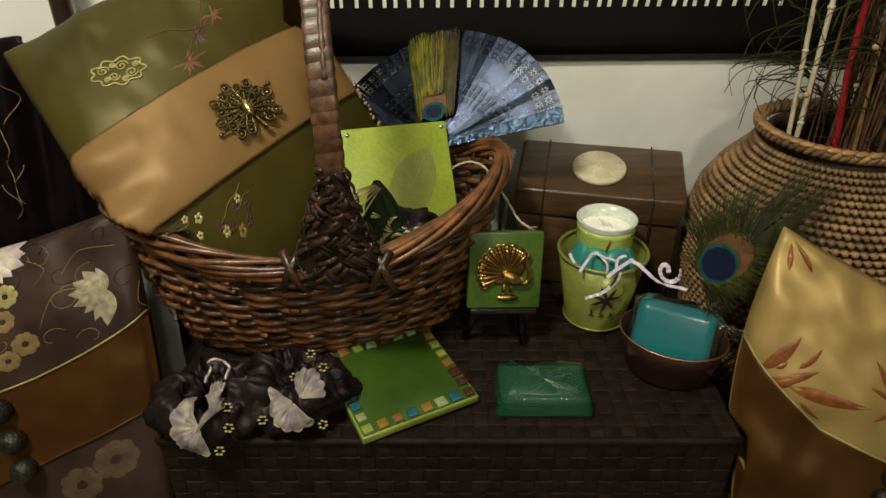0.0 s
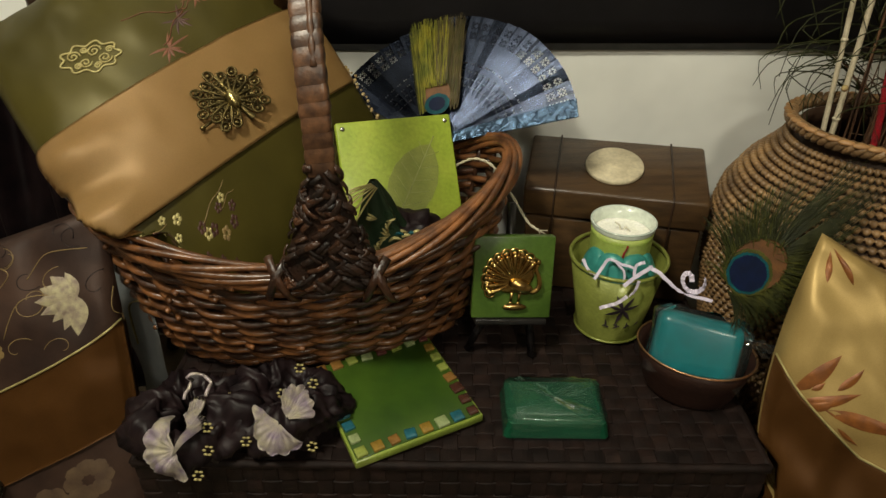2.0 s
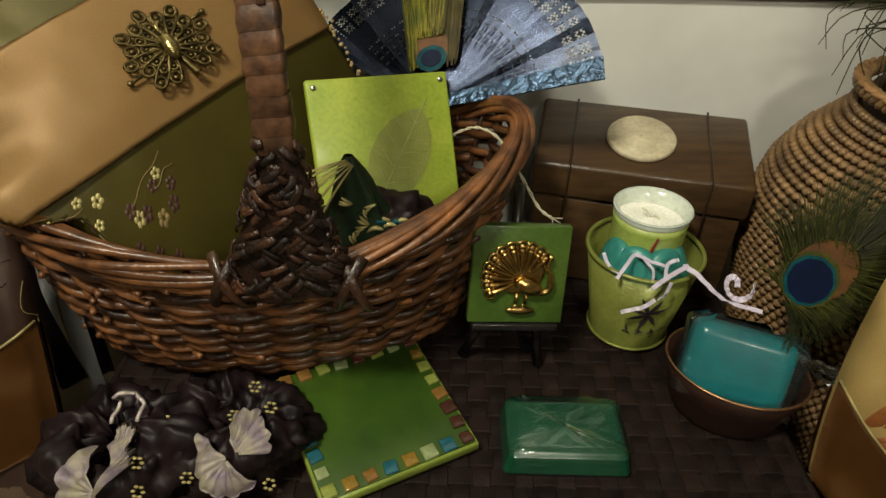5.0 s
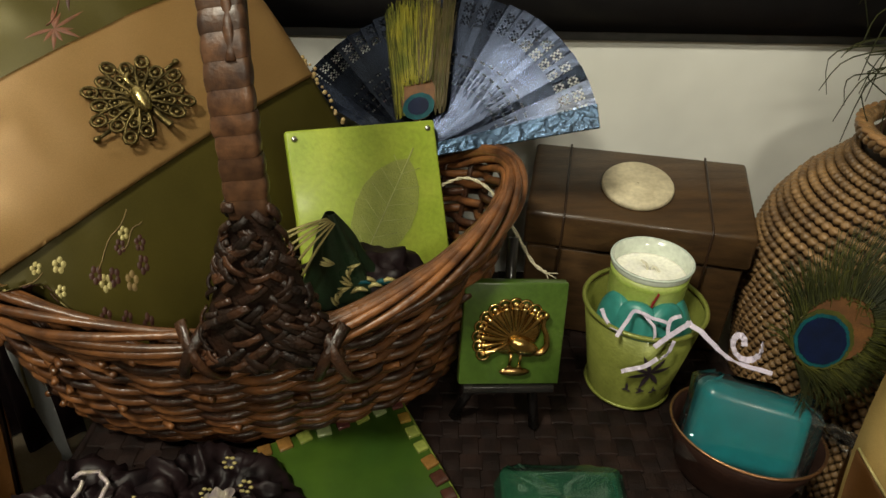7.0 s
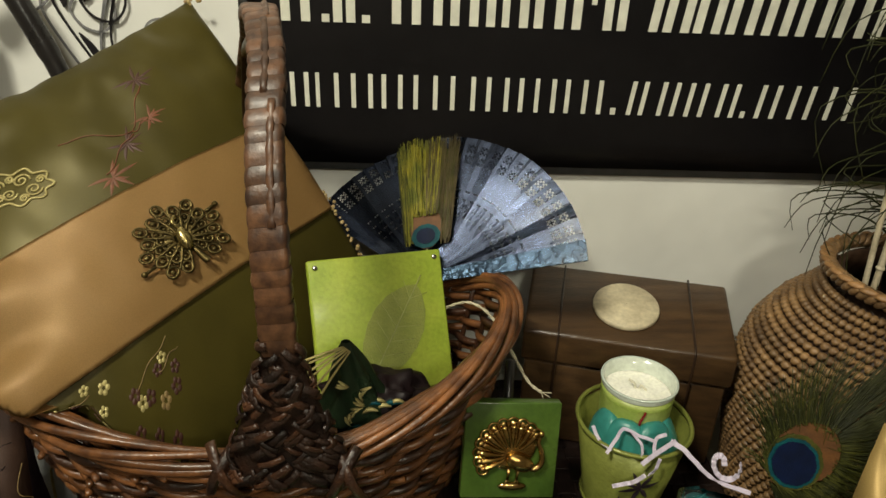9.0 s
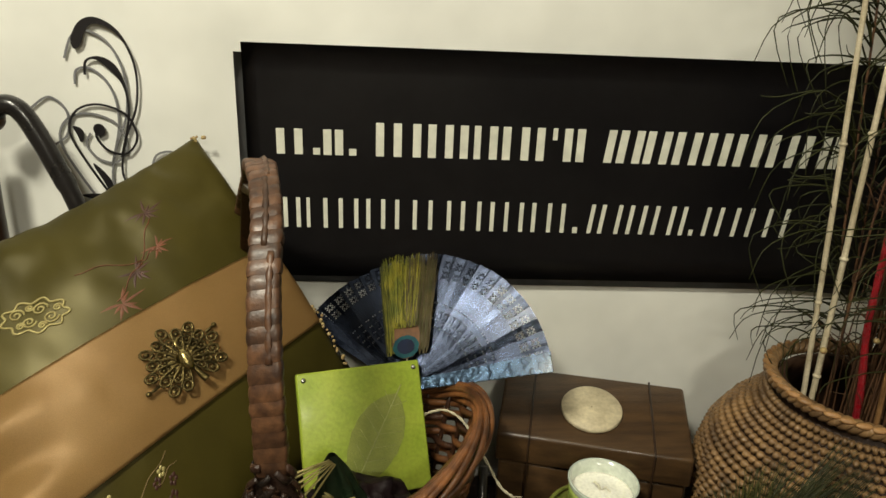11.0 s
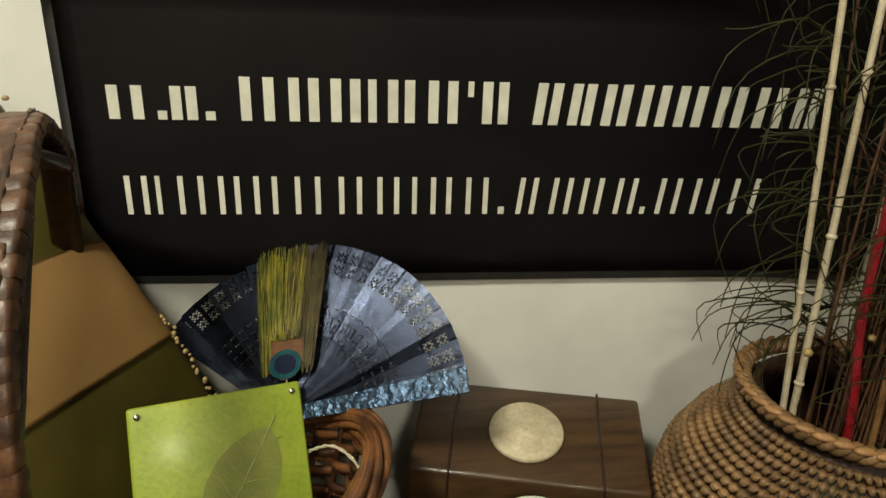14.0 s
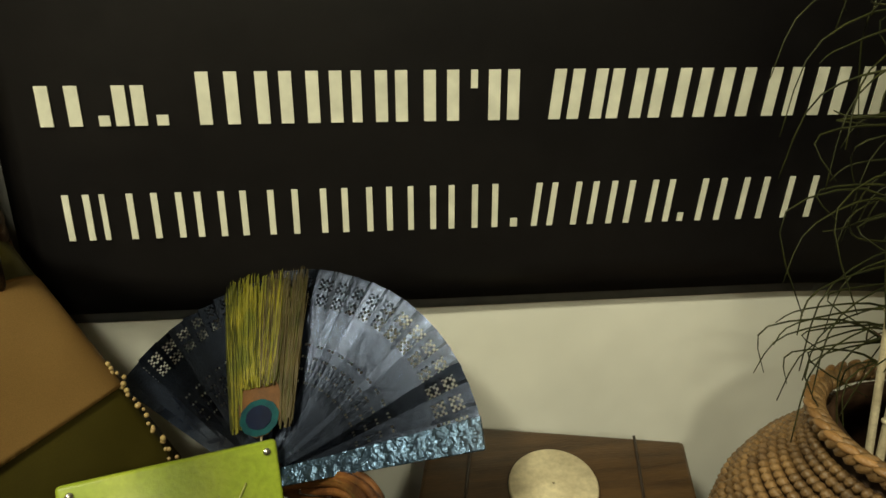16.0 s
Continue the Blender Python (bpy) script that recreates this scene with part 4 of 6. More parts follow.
def brocade_cushion():
    T = Vector((-0.318, 0.590, 0.548))
    L = T + Vector((-0.325, -0.030, -0.075))
    R = T + Vector((0.026, -0.120, -0.330))
    t = thing("brocade_cushion", (-0.48, 0.5, TABLE), "brown floral brocade cushion with copper sash and dark beads", "cushion")
    make, n, flip = cushion_sheets(T, L, R, 0.034, 0.030, lambda p: keep_clear(above_table(p)), 11.0, 0.007, -0.03)
    cushion_body("cover", t, make, M_BROCADE, 50)
    flat = make(1)
    S = lambda u, v: flat(min(max(0.5 + (u - 0.5) * (1 + 0.087 * math.sin(math.pi * v)), 0.0), 1.0), v)
    sash(t, make, lambda u: 0.315 + 0.10 * min(1, u / 0.33) ** 0.7 + 0.10 * max(0, u - 0.33), lambda u: 0.600 + 0.25 * u, M_SATIN_B, "sash", M_THREAD)
    su, sv = 1 / 0.335, 1 / 0.348
    for base, tips, mm in (((0.108, 0.215), ((0.125, 0.150), (0.157, 0.149), (0.185, 0.170), (0.199, 0.198), (0.192, 0.232), (0.172, 0.258), (0.150, 0.285), (0.124, 0.308)), M_IVORY),
                           ((0.430, 0.020), ((0.36, 0.005), (0.325, 0.004), (0.322, 0.035), (0.329, 0.064), (0.36, 0.085), (0.385, 0.096), (0.42, 0.105), (0.46, 0.10), (0.50, 0.06)), M_LILAC)):
        for k, tip in enumerate(tips):
            bm = bmesh.new()
            leaf_between(bm, S, base, (base[0] + 1.12 * (tip[0] - base[0]), max(0.003, base[1] + 1.12 * (tip[1] - base[1]))), 0.24, flip, 0, 0.0004 + 0.0001 * k)
            part("flower_petal", bm, mm, t)
    for k, (u, v, r, mm) in enumerate(((0.380, 0.145, 0.0125, M_THREAD), (0.399, 0.218, 0.012, M_THREAD_D), (0.348, 0.301, 0.013, M_THREAD_D), (0.400, 0.339, 0.011, M_THREAD_D), (0.166, 0.735, 0.022, M_BROC_F),
                                       (0.272, 0.796, 0.022, M_BROC_F), (0.55, 0.26, 0.013, M_THREAD_D))):
        bm = bmesh.new()
        blossom(bm, S, u, v, r, su, sv, 8, 0.0005, flip, k)
        part("woven_flower", bm, mm, t)
    for a, b, c in (((0.14, 0.20), (0.24, 0.18), (0.30, 0.27)), ((0.06, 0.10), (0.16, 0.08), (0.22, 0.13)), ((0.30, 0.14), (0.26, 0.10), (0.31, 0.06)), ((0.03, 0.22), (0.04, 0.28), (0.02, 0.32))):
        bm = bmesh.new()
        q = spline([(*a, 0), (*b, 0), (*c, 0)], 14)
        tube(bm, [S(p.x, p.y) + sheet_normal(S, p.x, p.y) * (flip * 0.0002) for p in q], 0.00045, 5)
        part("stitched_tendril", bm, M_THREAD_D, t)
    rnd = random.Random(17)
    for k in range(26):
        u, v = rnd.uniform(0.04, 0.75), rnd.uniform(0.03, 0.34)
        bm = bmesh.new()
        a0, sg = rnd.uniform(0, 6.28), rnd.choice((-1, 1))
        q = [(u + 0.045 * (1 - i / 16) * math.cos(a0 + sg * i * 0.30), v + 0.04 * (1 - i / 16) * math.sin(a0 + sg * i * 0.30)) for i in range(14)]
        tube(bm, [S(min(max(a, 0.01), 0.99), min(max(b, 0.01), 0.99)) + sheet_normal(S, min(max(a, 0.01), 0.99), min(max(b, 0.01), 0.99)) * (flip * 0.0001) for a, b in q], 0.0004, 4)
        part("stitched_tendril", bm, M_THREAD_D if k % 3 == 0 else M_BROC_D, t)
    S3 = make(1, 0.011)
    for k, (u, v) in enumerate(((0.428, 0.477), (0.406, 0.581), (0.390, 0.681))):
        bm = bmesh.new()
        ball(bm, S3(u, v), 0.0130, 18, 12)
        part("bead", bm, M_BEAD, t, "dark carved round bead")


# ---- rattan vase ----
VC = Vector((0.452, 0.708, 0))
VPROF = [(0.195, 0.095), (0.25, 0.112), (0.32, 0.128), (0.40, 0.140), (0.46, 0.143), (0.495, 0.136), (0.525, 0.119), (0.547, 0.099), (0.560, 0.088), (0.580, 0.082)]


def vase_r(z):
    if z <= VPROF[0][0]:
        return VPROF[0][1]
    for (a, p), (b, q) in zip(VPROF, VPROF[1:]):
        if z <= b:
            return p + (q - p) * (z - a) / (b - a)
    return 0.0


def rattan_vase():
    t = thing("rattan_vase", (VC.x, VC.y, TABLE), "round coiled rattan vase with braided rim, holding dried stems", "vase")
    bm = bmesh.new()
    lathe(bm, [(r - 0.006, z) for z, r in VPROF] + [(r - 0.011, z) for z, r in VPROF[::-1]], 64, (VC.x, VC.y, 0))
    part("lining", bm, M_RATTAN_D, t)
    z, row = 0.200, 0
    pts = []
    while z < 0.572:
        slope = (vase_r(z + 0.005) - vase_r(z - 0.005)) / 0.01
        pts.append(z)
        z += 0.0084 / math.sqrt(1 + slope * slope)
    for row, z in enumerate(pts):
        R = vase_r(z)
        n = 90
        bm = bmesh.new()
        N = n * 4

        def f(u, v):
            a = 6.28319 * u
            q = 6.28319 * v
            w = abs(math.sin(n / 2 * a + (math.pi / 2 if row % 2 else 0)))
            k = 0.0012 + 0.0033 * w ** 0.35
            jit = 0.0007 * noise.noise((a * 9, row * 2.0, 0))
            rr = R + k * math.cos(q) - 0.003 + 0.003 * w ** 0.5 + jit
            return Vector((VC.x + rr * math.cos(a), VC.y + rr * math.sin(a), z + k * 0.88 * math.sin(q) + jit))
        surf(bm, N, 6, f, cu=True, cv=True)
        part("coil", bm, M_RATTAN, t)
    for k in range(3):
        bm = bmesh.new()
        q = []
        for i in range(260):
            a = 6.28319 * i / 260
            b = 6.28319 * k / 3 + 22 * a
            q.append(Vector((VC.x + (0.086 + 0.004 * math.cos(b)) * math.cos(a), VC.y + (0.086 + 0.004 * math.cos(b)) * math.sin(a), 0.583 + 0.004 * math.sin(b))))
        tube(bm, q, 0.0036, 6, closed=True)
        part("rim_braid", bm, M_RATTAN, t)
    me = bpy.data.meshes.new("rim_stitch")
    bm = bmesh.new()
    ball(bm, (0, 0, 0), (0.0078, 0.0034, 0.0026), 10, 6)
    bm.to_mesh(me)
    bm.free()
    me.shade_smooth()
    me.materials.append(M_STITCH)
    for i in range(44):
        a = 6.28319 * i / 44
        m = Matrix.Translation((VC.x + 0.0905 * math.cos(a), VC.y + 0.0905 * math.sin(a), 0.588)) @ Matrix.Rotation(a + math.pi / 2 + 0.35, 4, "Z") @ Matrix.Rotation(0.5, 4, "X")
        put("rim_stitch", me, t, "", m)


def stem_points(base, top, bend=0.0, n=14):
    a, b = Vector(base), Vector(top)
    mid = (a + b) / 2 + Vector((bend, bend * 0.3, 0))
    return spline([a, mid, b], n)


def vase_stems():
    rnd = random.Random(21)
    for k, (bx, tx, tz, mm, r) in enumerate(((0.408, 0.366, 1.06, M_REED, 0.0030), (0.4120, 0.4103, 0.905, M_REED, 0.0034), (0.505, 0.565, 0.665, M_REED, 0.0030), (0.505, 0.520, 0.62, M_REED, 0.003))):
        t = thing("reed_stick", (bx, 0.72, 0.25), "pale dried reed stick standing in the rattan vase", "dried stem", "stems in the vase")
        bm = bmesh.new()
        y0, y1 = (0.715, 0.735) if k < 2 else (0.70, 0.75)
        tube(bm, stem_points((bx + (bx - tx) * 0.4, y0, 0.22), (tx, y1, tz), 0.002), lambda s: r * (1 - 0.25 * s), 8)
        part("stalk", bm, mm, t)
        for j in range(3):
            bm = bmesh.new()
            f = 0.55 + 0.16 * j
            p = stem_points((bx + (bx - tx) * 0.4, y0, 0.22), (tx, y1, tz), 0.002, 50)[int(49 * f)]
            ball(bm, p, (r * 1.25, r * 1.25, r * 0.8), 10, 6)
            part("node", bm, mm, t)
    t = thing("tan_twig", (0.47, 0.70, 0.25), "bare tan twig leaning in the rattan vase", "dried stem", "stems in the vase")
    bm = bmesh.new()
    tube(bm, spline([(0.482, 0.70, 0.24), (0.4694, 0.70, 0.539), (0.4556, 0.70, 0.737), (0.490, 0.715, 0.84), (0.532, 0.73, 0.936), (0.56, 0.735, 1.02)], 40), lambda s: 0.0030 * (1 - 0.55 * s), 7)
    part("stalk", bm, M_STITCH, t)
    t = thing("red_stick", (0.46, 0.70, 0.25), "slim red glitter stick standing in the rattan vase", "dried stem", "stems in the vase")
    bm = bmesh.new()
    tube(bm, spline([(0.452, 0.690, 0.23), (0.4469, 0.700, 0.540), (0.438, 0.710, 0.6665), (0.4438, 0.720, 0.843), (0.4638, 0.730, 0.989), (0.475, 0.735, 1.06)], 60), lambda s: 0.0040 * (1 - 0.45 * s) + 0.0004 * math.sin(220 * s), 8)
    part("stalk", bm, M_RED, t)
    t = thing("lotus_pod", (0.54, 0.70, 0.25), "brown dried seed pod on green stem in the rattan vase", "seed pod", "stems in the vase")
    bm = bmesh.new()
    tube(bm, spline([(0.485, 0.69, 0.25), (0.4997, 0.680, 0.532), (0.530, 0.685, 0.630), (0.543, 0.688, 0.684)], 20), 0.0038, 8)
    part("stem", bm, M_STEM, t)
    pm = axes((1, 0, 0.30), (0, 1, 0.12), (0.543, 0.688, 0.680)) @ Matrix.Diagonal((0.95, 0.95, 1.15, 1))
    bm = bmesh.new()
    lathe(bm, [(0.004, 0.0), (0.010, 0.012), (0.020, 0.026), (0.034, 0.040), (0.046, 0.048), (0.048, 0.053), (0.044, 0.056), (0.030, 0.055), (0.001, 0.054)], 36)
    for v in bm.verts:
        a = math.atan2(v.co.y, v.co.x)
        v.co.xy *= 1 + 0.05 * math.sin(7 * a) + 0.02 * math.sin(17 * a)
    bmesh.ops.transform(bm, matrix=pm, verts=bm.verts)
    pod = part("pod", bm, M_POD, t)
    for k in range(11):
        a, r = k * 2.4, 0.011 * math.sqrt(k)
        bm = bmesh.new()
        lathe(bm, [(0.0046, 0.0556), (0.0050, 0.0575), (0.0036, 0.0572), (0.0022, 0.0562), (0.0005, 0.0560)], 12, (r * math.cos(a), r * math.sin(a), 0))
        bmesh.ops.transform(bm, matrix=pm, verts=bm.verts)
        part("seed_hole", bm, M_RATTAN_D, pod)
    # bundle of twigs
    bm = bmesh.new()
    for k in range(125):
        a, r = rnd.uniform(0, 6.283), 0.040 * math.sqrt(rnd.random())
        x0, y0 = 0.474 + r * math.cos(a) * 0.8, 0.715 + r * math.sin(a) * 0.7
        f = (x0 - 0.44) / 0.08
        x1 = x0 + rnd.gauss(0.015 + 0.05 * f, 0.028)
        z1 = rnd.uniform(0.85, 1.16)
        q = stem_points((x0, y0, 0.24), (x1, y0 + rnd.uniform(-0.01, 0.05), z1), rnd.uniform(-0.014, 0.014), 12)
        q = [p + Vector((rnd.uniform(-1, 1), rnd.uniform(-1, 1), 0)) * 0.0026 for p in q]
        r0 = rnd.uniform(0.0009, 0.0024)
        tube(bm, q, lambda s: r0 * (1 - 0.6 * s), 5)
        for j in range(5):
            p = q[rnd.randint(4, 11)]
            d = Vector((rnd.uniform(-1, 1), rnd.uniform(-0.6, 0.6), rnd.uniform(0.2, 1.2))).normalized() * rnd.uniform(0.02, 0.06)
            tube(bm, [p, p + d * 0.5 + Vector((0, 0, 0.004)), p + d], lambda s: r0 * 0.5 * (1 - 0.7 * s), 4)
    ob = part("dried_twigs", bm, M_TWIG)
    tagged(ob, "bundle of thin brown dried twigs standing in the rattan vase", "dried twigs", kind="stuff")
    bm = bmesh.new()
    for k in range(34):
        z = rnd.uniform(0.62, 1.05)
        ball(bm, (0.47 + rnd.gauss(0.02, 0.045) + 0.1 * (z - 0.6), 0.70 + rnd.uniform(-0.03, 0.03), z), rnd.uniform(0.0028, 0.0048), 8, 6)
    ob = part("dried_berries", bm, M_SEED)
    tagged(ob, "small pale round dried berries among the twigs", "dried berries", kind="stuff")
    # plume stems with long loose barbs
    for k, (bx, by, tx, ty, tz) in enumerate(((0.430, 0.73, 0.385, 0.76, 1.12), (0.440, 0.74, 0.425, 0.775, 1.15), (0.455, 0.70, 0.440, 0.66, 1.06), (0.470, 0.74, 0.52, 0.78, 1.14), (0.480, 0.72, 0.585, 0.76, 1.12), (0.490, 0.70, 0.62, 0.72, 1.08))):
        t = thing("plume_stem", (bx, by, 0.25), "peacock plume stem with loose dark green barbs in the rattan vase", "feather", "stems in the vase")
        q = stem_points((bx + 0.02, by, 0.24), (tx, ty, tz), 0.004, 60)
        bm = bmesh.new()
        tube(bm, q, lambda s: 0.0017 * (1 - 0.5 * s), 6)
        quill = part("quill", bm, M_TWIG, t)
        bm = bmesh.new()
        for j in range(88):
            i = rnd.randint(24, 59)
            p = q[i]
            if p.z < 0.60:
                continue
            sg = -1 if rnd.random() < (0.72 if k < 2 else 0.5) else 1
            ln = rnd.uniform(0.04, 0.115)
            lift = rnd.uniform(0.0, 0.05) * (1 if p.z > 0.66 else 0.5)
            droop = rnd.uniform(-0.02, 0.075)
            dy = rnd.uniform(-0.05, 0.03)
            end = Vector((sg * ln, dy, lift - droop))
            end.y = min(end.y, wall_y(p.x + end.x) - 0.02 - p.y)
            c1 = Vector((sg * ln * 0.35, end.y * 0.3, lift))
            c2 = Vector((sg * ln * 0.85, end.y * 0.7, lift * 0.9 - droop * 0.25))
            if rnd.random() < 0.5:
                end = Vector((end.x * rnd.uniform(0.45, 0.8), end.y, end.z - rnd.uniform(0.01, 0.035)))
            tube(bm, spline([p, p + c1, p + c2, p + end], 12), lambda s: 0.00105 * (1.05 - 0.7 * s), 4)
        tagged(part("plumage", bm, M_BARB_D, t), kind="stuff")


def peacock_feather(name, m, label, eye, barbs, quill=True):
    """A feather in the plane of m: the eye at the origin, the tip along +y; eye lists its spots, barbs its sprays."""
    t = thing(name, m.translation, label, "feather")
    rnd = random.Random(5)
    for k, (nm, rx, ry, cy, mm) in enumerate(eye):
        bm = bmesh.new()
        bmesh.ops.create_circle(bm, cap_ends=True, segments=64, radius=1)
        for i, v in enumerate(bm.verts):
            j = 1 + 0.018 * math.sin(i * 2.7) + 0.015 * math.sin(i * 5.3)
            v.co = Vector((v.co.x * rx * j, v.co.y * ry * j + cy, 0.0036 + 0.0008 * k))
        bmesh.ops.solidify(bm, geom=bm.faces[:], thickness=0.0005)
        bmesh.ops.transform(bm, matrix=m, verts=bm.verts)
        part(nm, bm, mm, t, "", False)
    for nm, mm, count, spray in barbs:
        bm = bmesh.new()
        for k in range(count):
            a, b, c, r = spray(rnd)
            tube(bm, [m @ p for p in spline([a, b, c], 7)], lambda q: r * (1.1 - 0.7 * q), 4, caps=False)
        tagged(part(nm, bm, mm, t), kind="stuff")
    if quill:
        bm = bmesh.new()
        tube(bm, [m @ Vector((0, -0.012 - 0.004 * k, 0.0005)) for k in range(8)], 0.0008, 6)
        part("quill", bm, M_REED, t)
    return t


def strip_spray(lo, hi, half, wide, length):
    """Nearly parallel barbs side by side, from lo to hi across the feather."""
    def f(rnd):
        x = rnd.uniform(lo, hi)
        a = Vector((x * half, -0.014 + 0.030 * rnd.random(), rnd.uniform(0.001, 0.0034)))
        if abs(x) < 0.6:
            a.y = 0.016 + 0.012 * rnd.random()
            a.z = rnd.uniform(0.003, 0.0062)
        c = Vector((x * wide + rnd.gauss(0, 0.0022), length * rnd.uniform(0.70, 1.0), rnd.uniform(0.001, 0.005)))
        return a, (a + c) / 2 + Vector((rnd.gauss(0, 0.0015), 0, 0.0012)), c, 0.00048
    return f


def halo_spray(a0, a1, near, long, bend):
    """Barbs that leave the eye between two angles from the tip and sweep towards it."""
    def f(rnd):
        g = radians(rnd.uniform(a0, a1))
        s = g * 1.25
        a = Vector((near * math.sin(s), near * 1.2 * math.cos(s) + 0.006, rnd.uniform(0.002, 0.0062)))
        ln = long(math.degrees(g)) * rnd.uniform(0.55, 1.0)
        c = Vector((ln * math.sin(g) + rnd.gauss(0, 0.003), ln * math.cos(g) + rnd.gauss(0, 0.003), rnd.uniform(-0.002, 0.006)))
        return a, (a + c) / 2 + Vector((bend * math.copysign(1, g), 0.002, 0.002)), c, 0.00044
    return f


# ---- folding fan ----
FAN_C, FAN_R = Vector((-0.0072, 0.7436, 0.5486)), 0.1535
FAN_N = Vector((-0.3335, -0.6718, 0.6614)).normalized()
FAN_X = Vector((0, 0, 1)).cross(FAN_N).normalized()
FAN_M = axes(FAN_X, FAN_N.cross(FAN_X), FAN_C)


ROSETTE = {(-2, 0), (2, 0), (0, -2), (0, 2), (-1, -1), (1, 1), (-1, 1), (1, -1), (-2, 2), (2, -2), (2, 2), (-2, -2)}


def folding_fan():
    t = thing("folding_fan", FAN_C, "open pierced blue lacquered folding fan behind the green plaque", "fan")
    n, a0, a1 = 24, 27.5, 160.0
    step = radians((a1 - a0) / (n - 1))
    me = bpy.data.meshes.new("blade")
    bm = bmesh.new()
    R0, R1, NC, NR = 0.016, FAN_R, 9, 78
    g = []
    for j in range(NR + 1):
        r = R0 + (R1 - R0) * j / NR
        half = min(0.0050 + 0.012 * (r / R1) ** 2, r * step * 0.66)
        half = max(half, 0.0028)
        if j > NR - 3:
            half *= 0.9 if j == NR else 0.97
        g.append([bm.verts.new((r, half * (2 * i / NC - 1), 0)) for i in range(NC + 1)])
    for j in range(NR):
        for i in range(NC):
            hole = any((i - 4, j - c) in ROSETTE for c in (71, 64)) or (i in (3, 5) and 26 <= j < 48 and j % 5 == 0)
            if not hole:
                bm.faces.new((g[j][i], g[j + 1][i], g[j + 1][i + 1], g[j][i + 1]))
    bmesh.ops.solidify(bm, geom=bm.faces[:], thickness=0.0007)
    bm.to_mesh(me)
    bm.free()
    me.materials.append(M_FAN)
    for k in range(n):
        a = radians(a0) + step * k
        m = FAN_M @ Matrix.Rotation(a, 4, "Z") @ Matrix.Translation((0, 0, -0.00025 * k)) @ Matrix.Rotation(0.08 + 0.022 * math.sin(k * 2.3), 4, "X") @ Matrix.Rotation(0.012 * math.sin(k * 5.1), 4, "Y")
        put("blade", me, t, "", m)
    for a, nm in ((a0 - 3.0, 1), (a1 + 3.0, 0)):
        bm = bmesh.new()
        ring = [(0.005, -0.006), (0.06, -0.0075), (FAN_R, -0.0115), (FAN_R + 0.001, 0.0095), (0.06, 0.0065), (0.005, 0.006)]
        plate(bm, [(x, y, 0.001) for x, y in ring], 0.0022, (0, 0, 1))
        bmesh.ops.bevel(bm, geom=bm.edges[:], offset=0.0005, segments=1, affect="EDGES")
        bmesh.ops.subdivide_edges(bm, edges=bm.edges[:], cuts=2, use_grid_fill=True)
        bmesh.ops.transform(bm, matrix=FAN_M @ Matrix.Rotation(radians(a), 4, "Z") @ Matrix.Translation((0, 0, 0.0008 if nm else -0.008)), verts=bm.verts)
        part("guard", bm, M_GUARD if nm else M_FAN, t, "crinkled blue foil guard stick" if nm else "", False)
    bm = bmesh.new()
    ball(bm, FAN_M @ Vector((0.003, 0, 0.004)), 0.004, 12, 8)
    part("rivet", bm, M_GUARD, t)
    d = FAN_M @ Matrix.Translation((-0.0150, 0.0430, 0.0045)) @ Matrix.Rotation(radians(20), 4, "Z")
    peacock_feather("peacock_feather", d, "short peacock eye feather laid on the blue folding fan",
                    (("copper_spot", 0.0165, 0.0215, 0.0040, M_EYE_C), ("teal_ring", 0.0148, 0.0125, -0.0045, M_EYE_T), ("blue_core", 0.0098, 0.0082, -0.0045, M_EYE_B)),
                    (("plumage", M_BARB, 330, strip_spray(-1.0, 0.55, 0.022, 0.030, 0.106)), ("moss_plumage", M_BARB_G, 210, strip_spray(-1.0, 1.0, 0.023, 0.032, 0.100)),
                     ("brown_plumage", M_BARB_N, 240, strip_spray(0.0, 1.1, 0.023, 0.032, 0.104))))


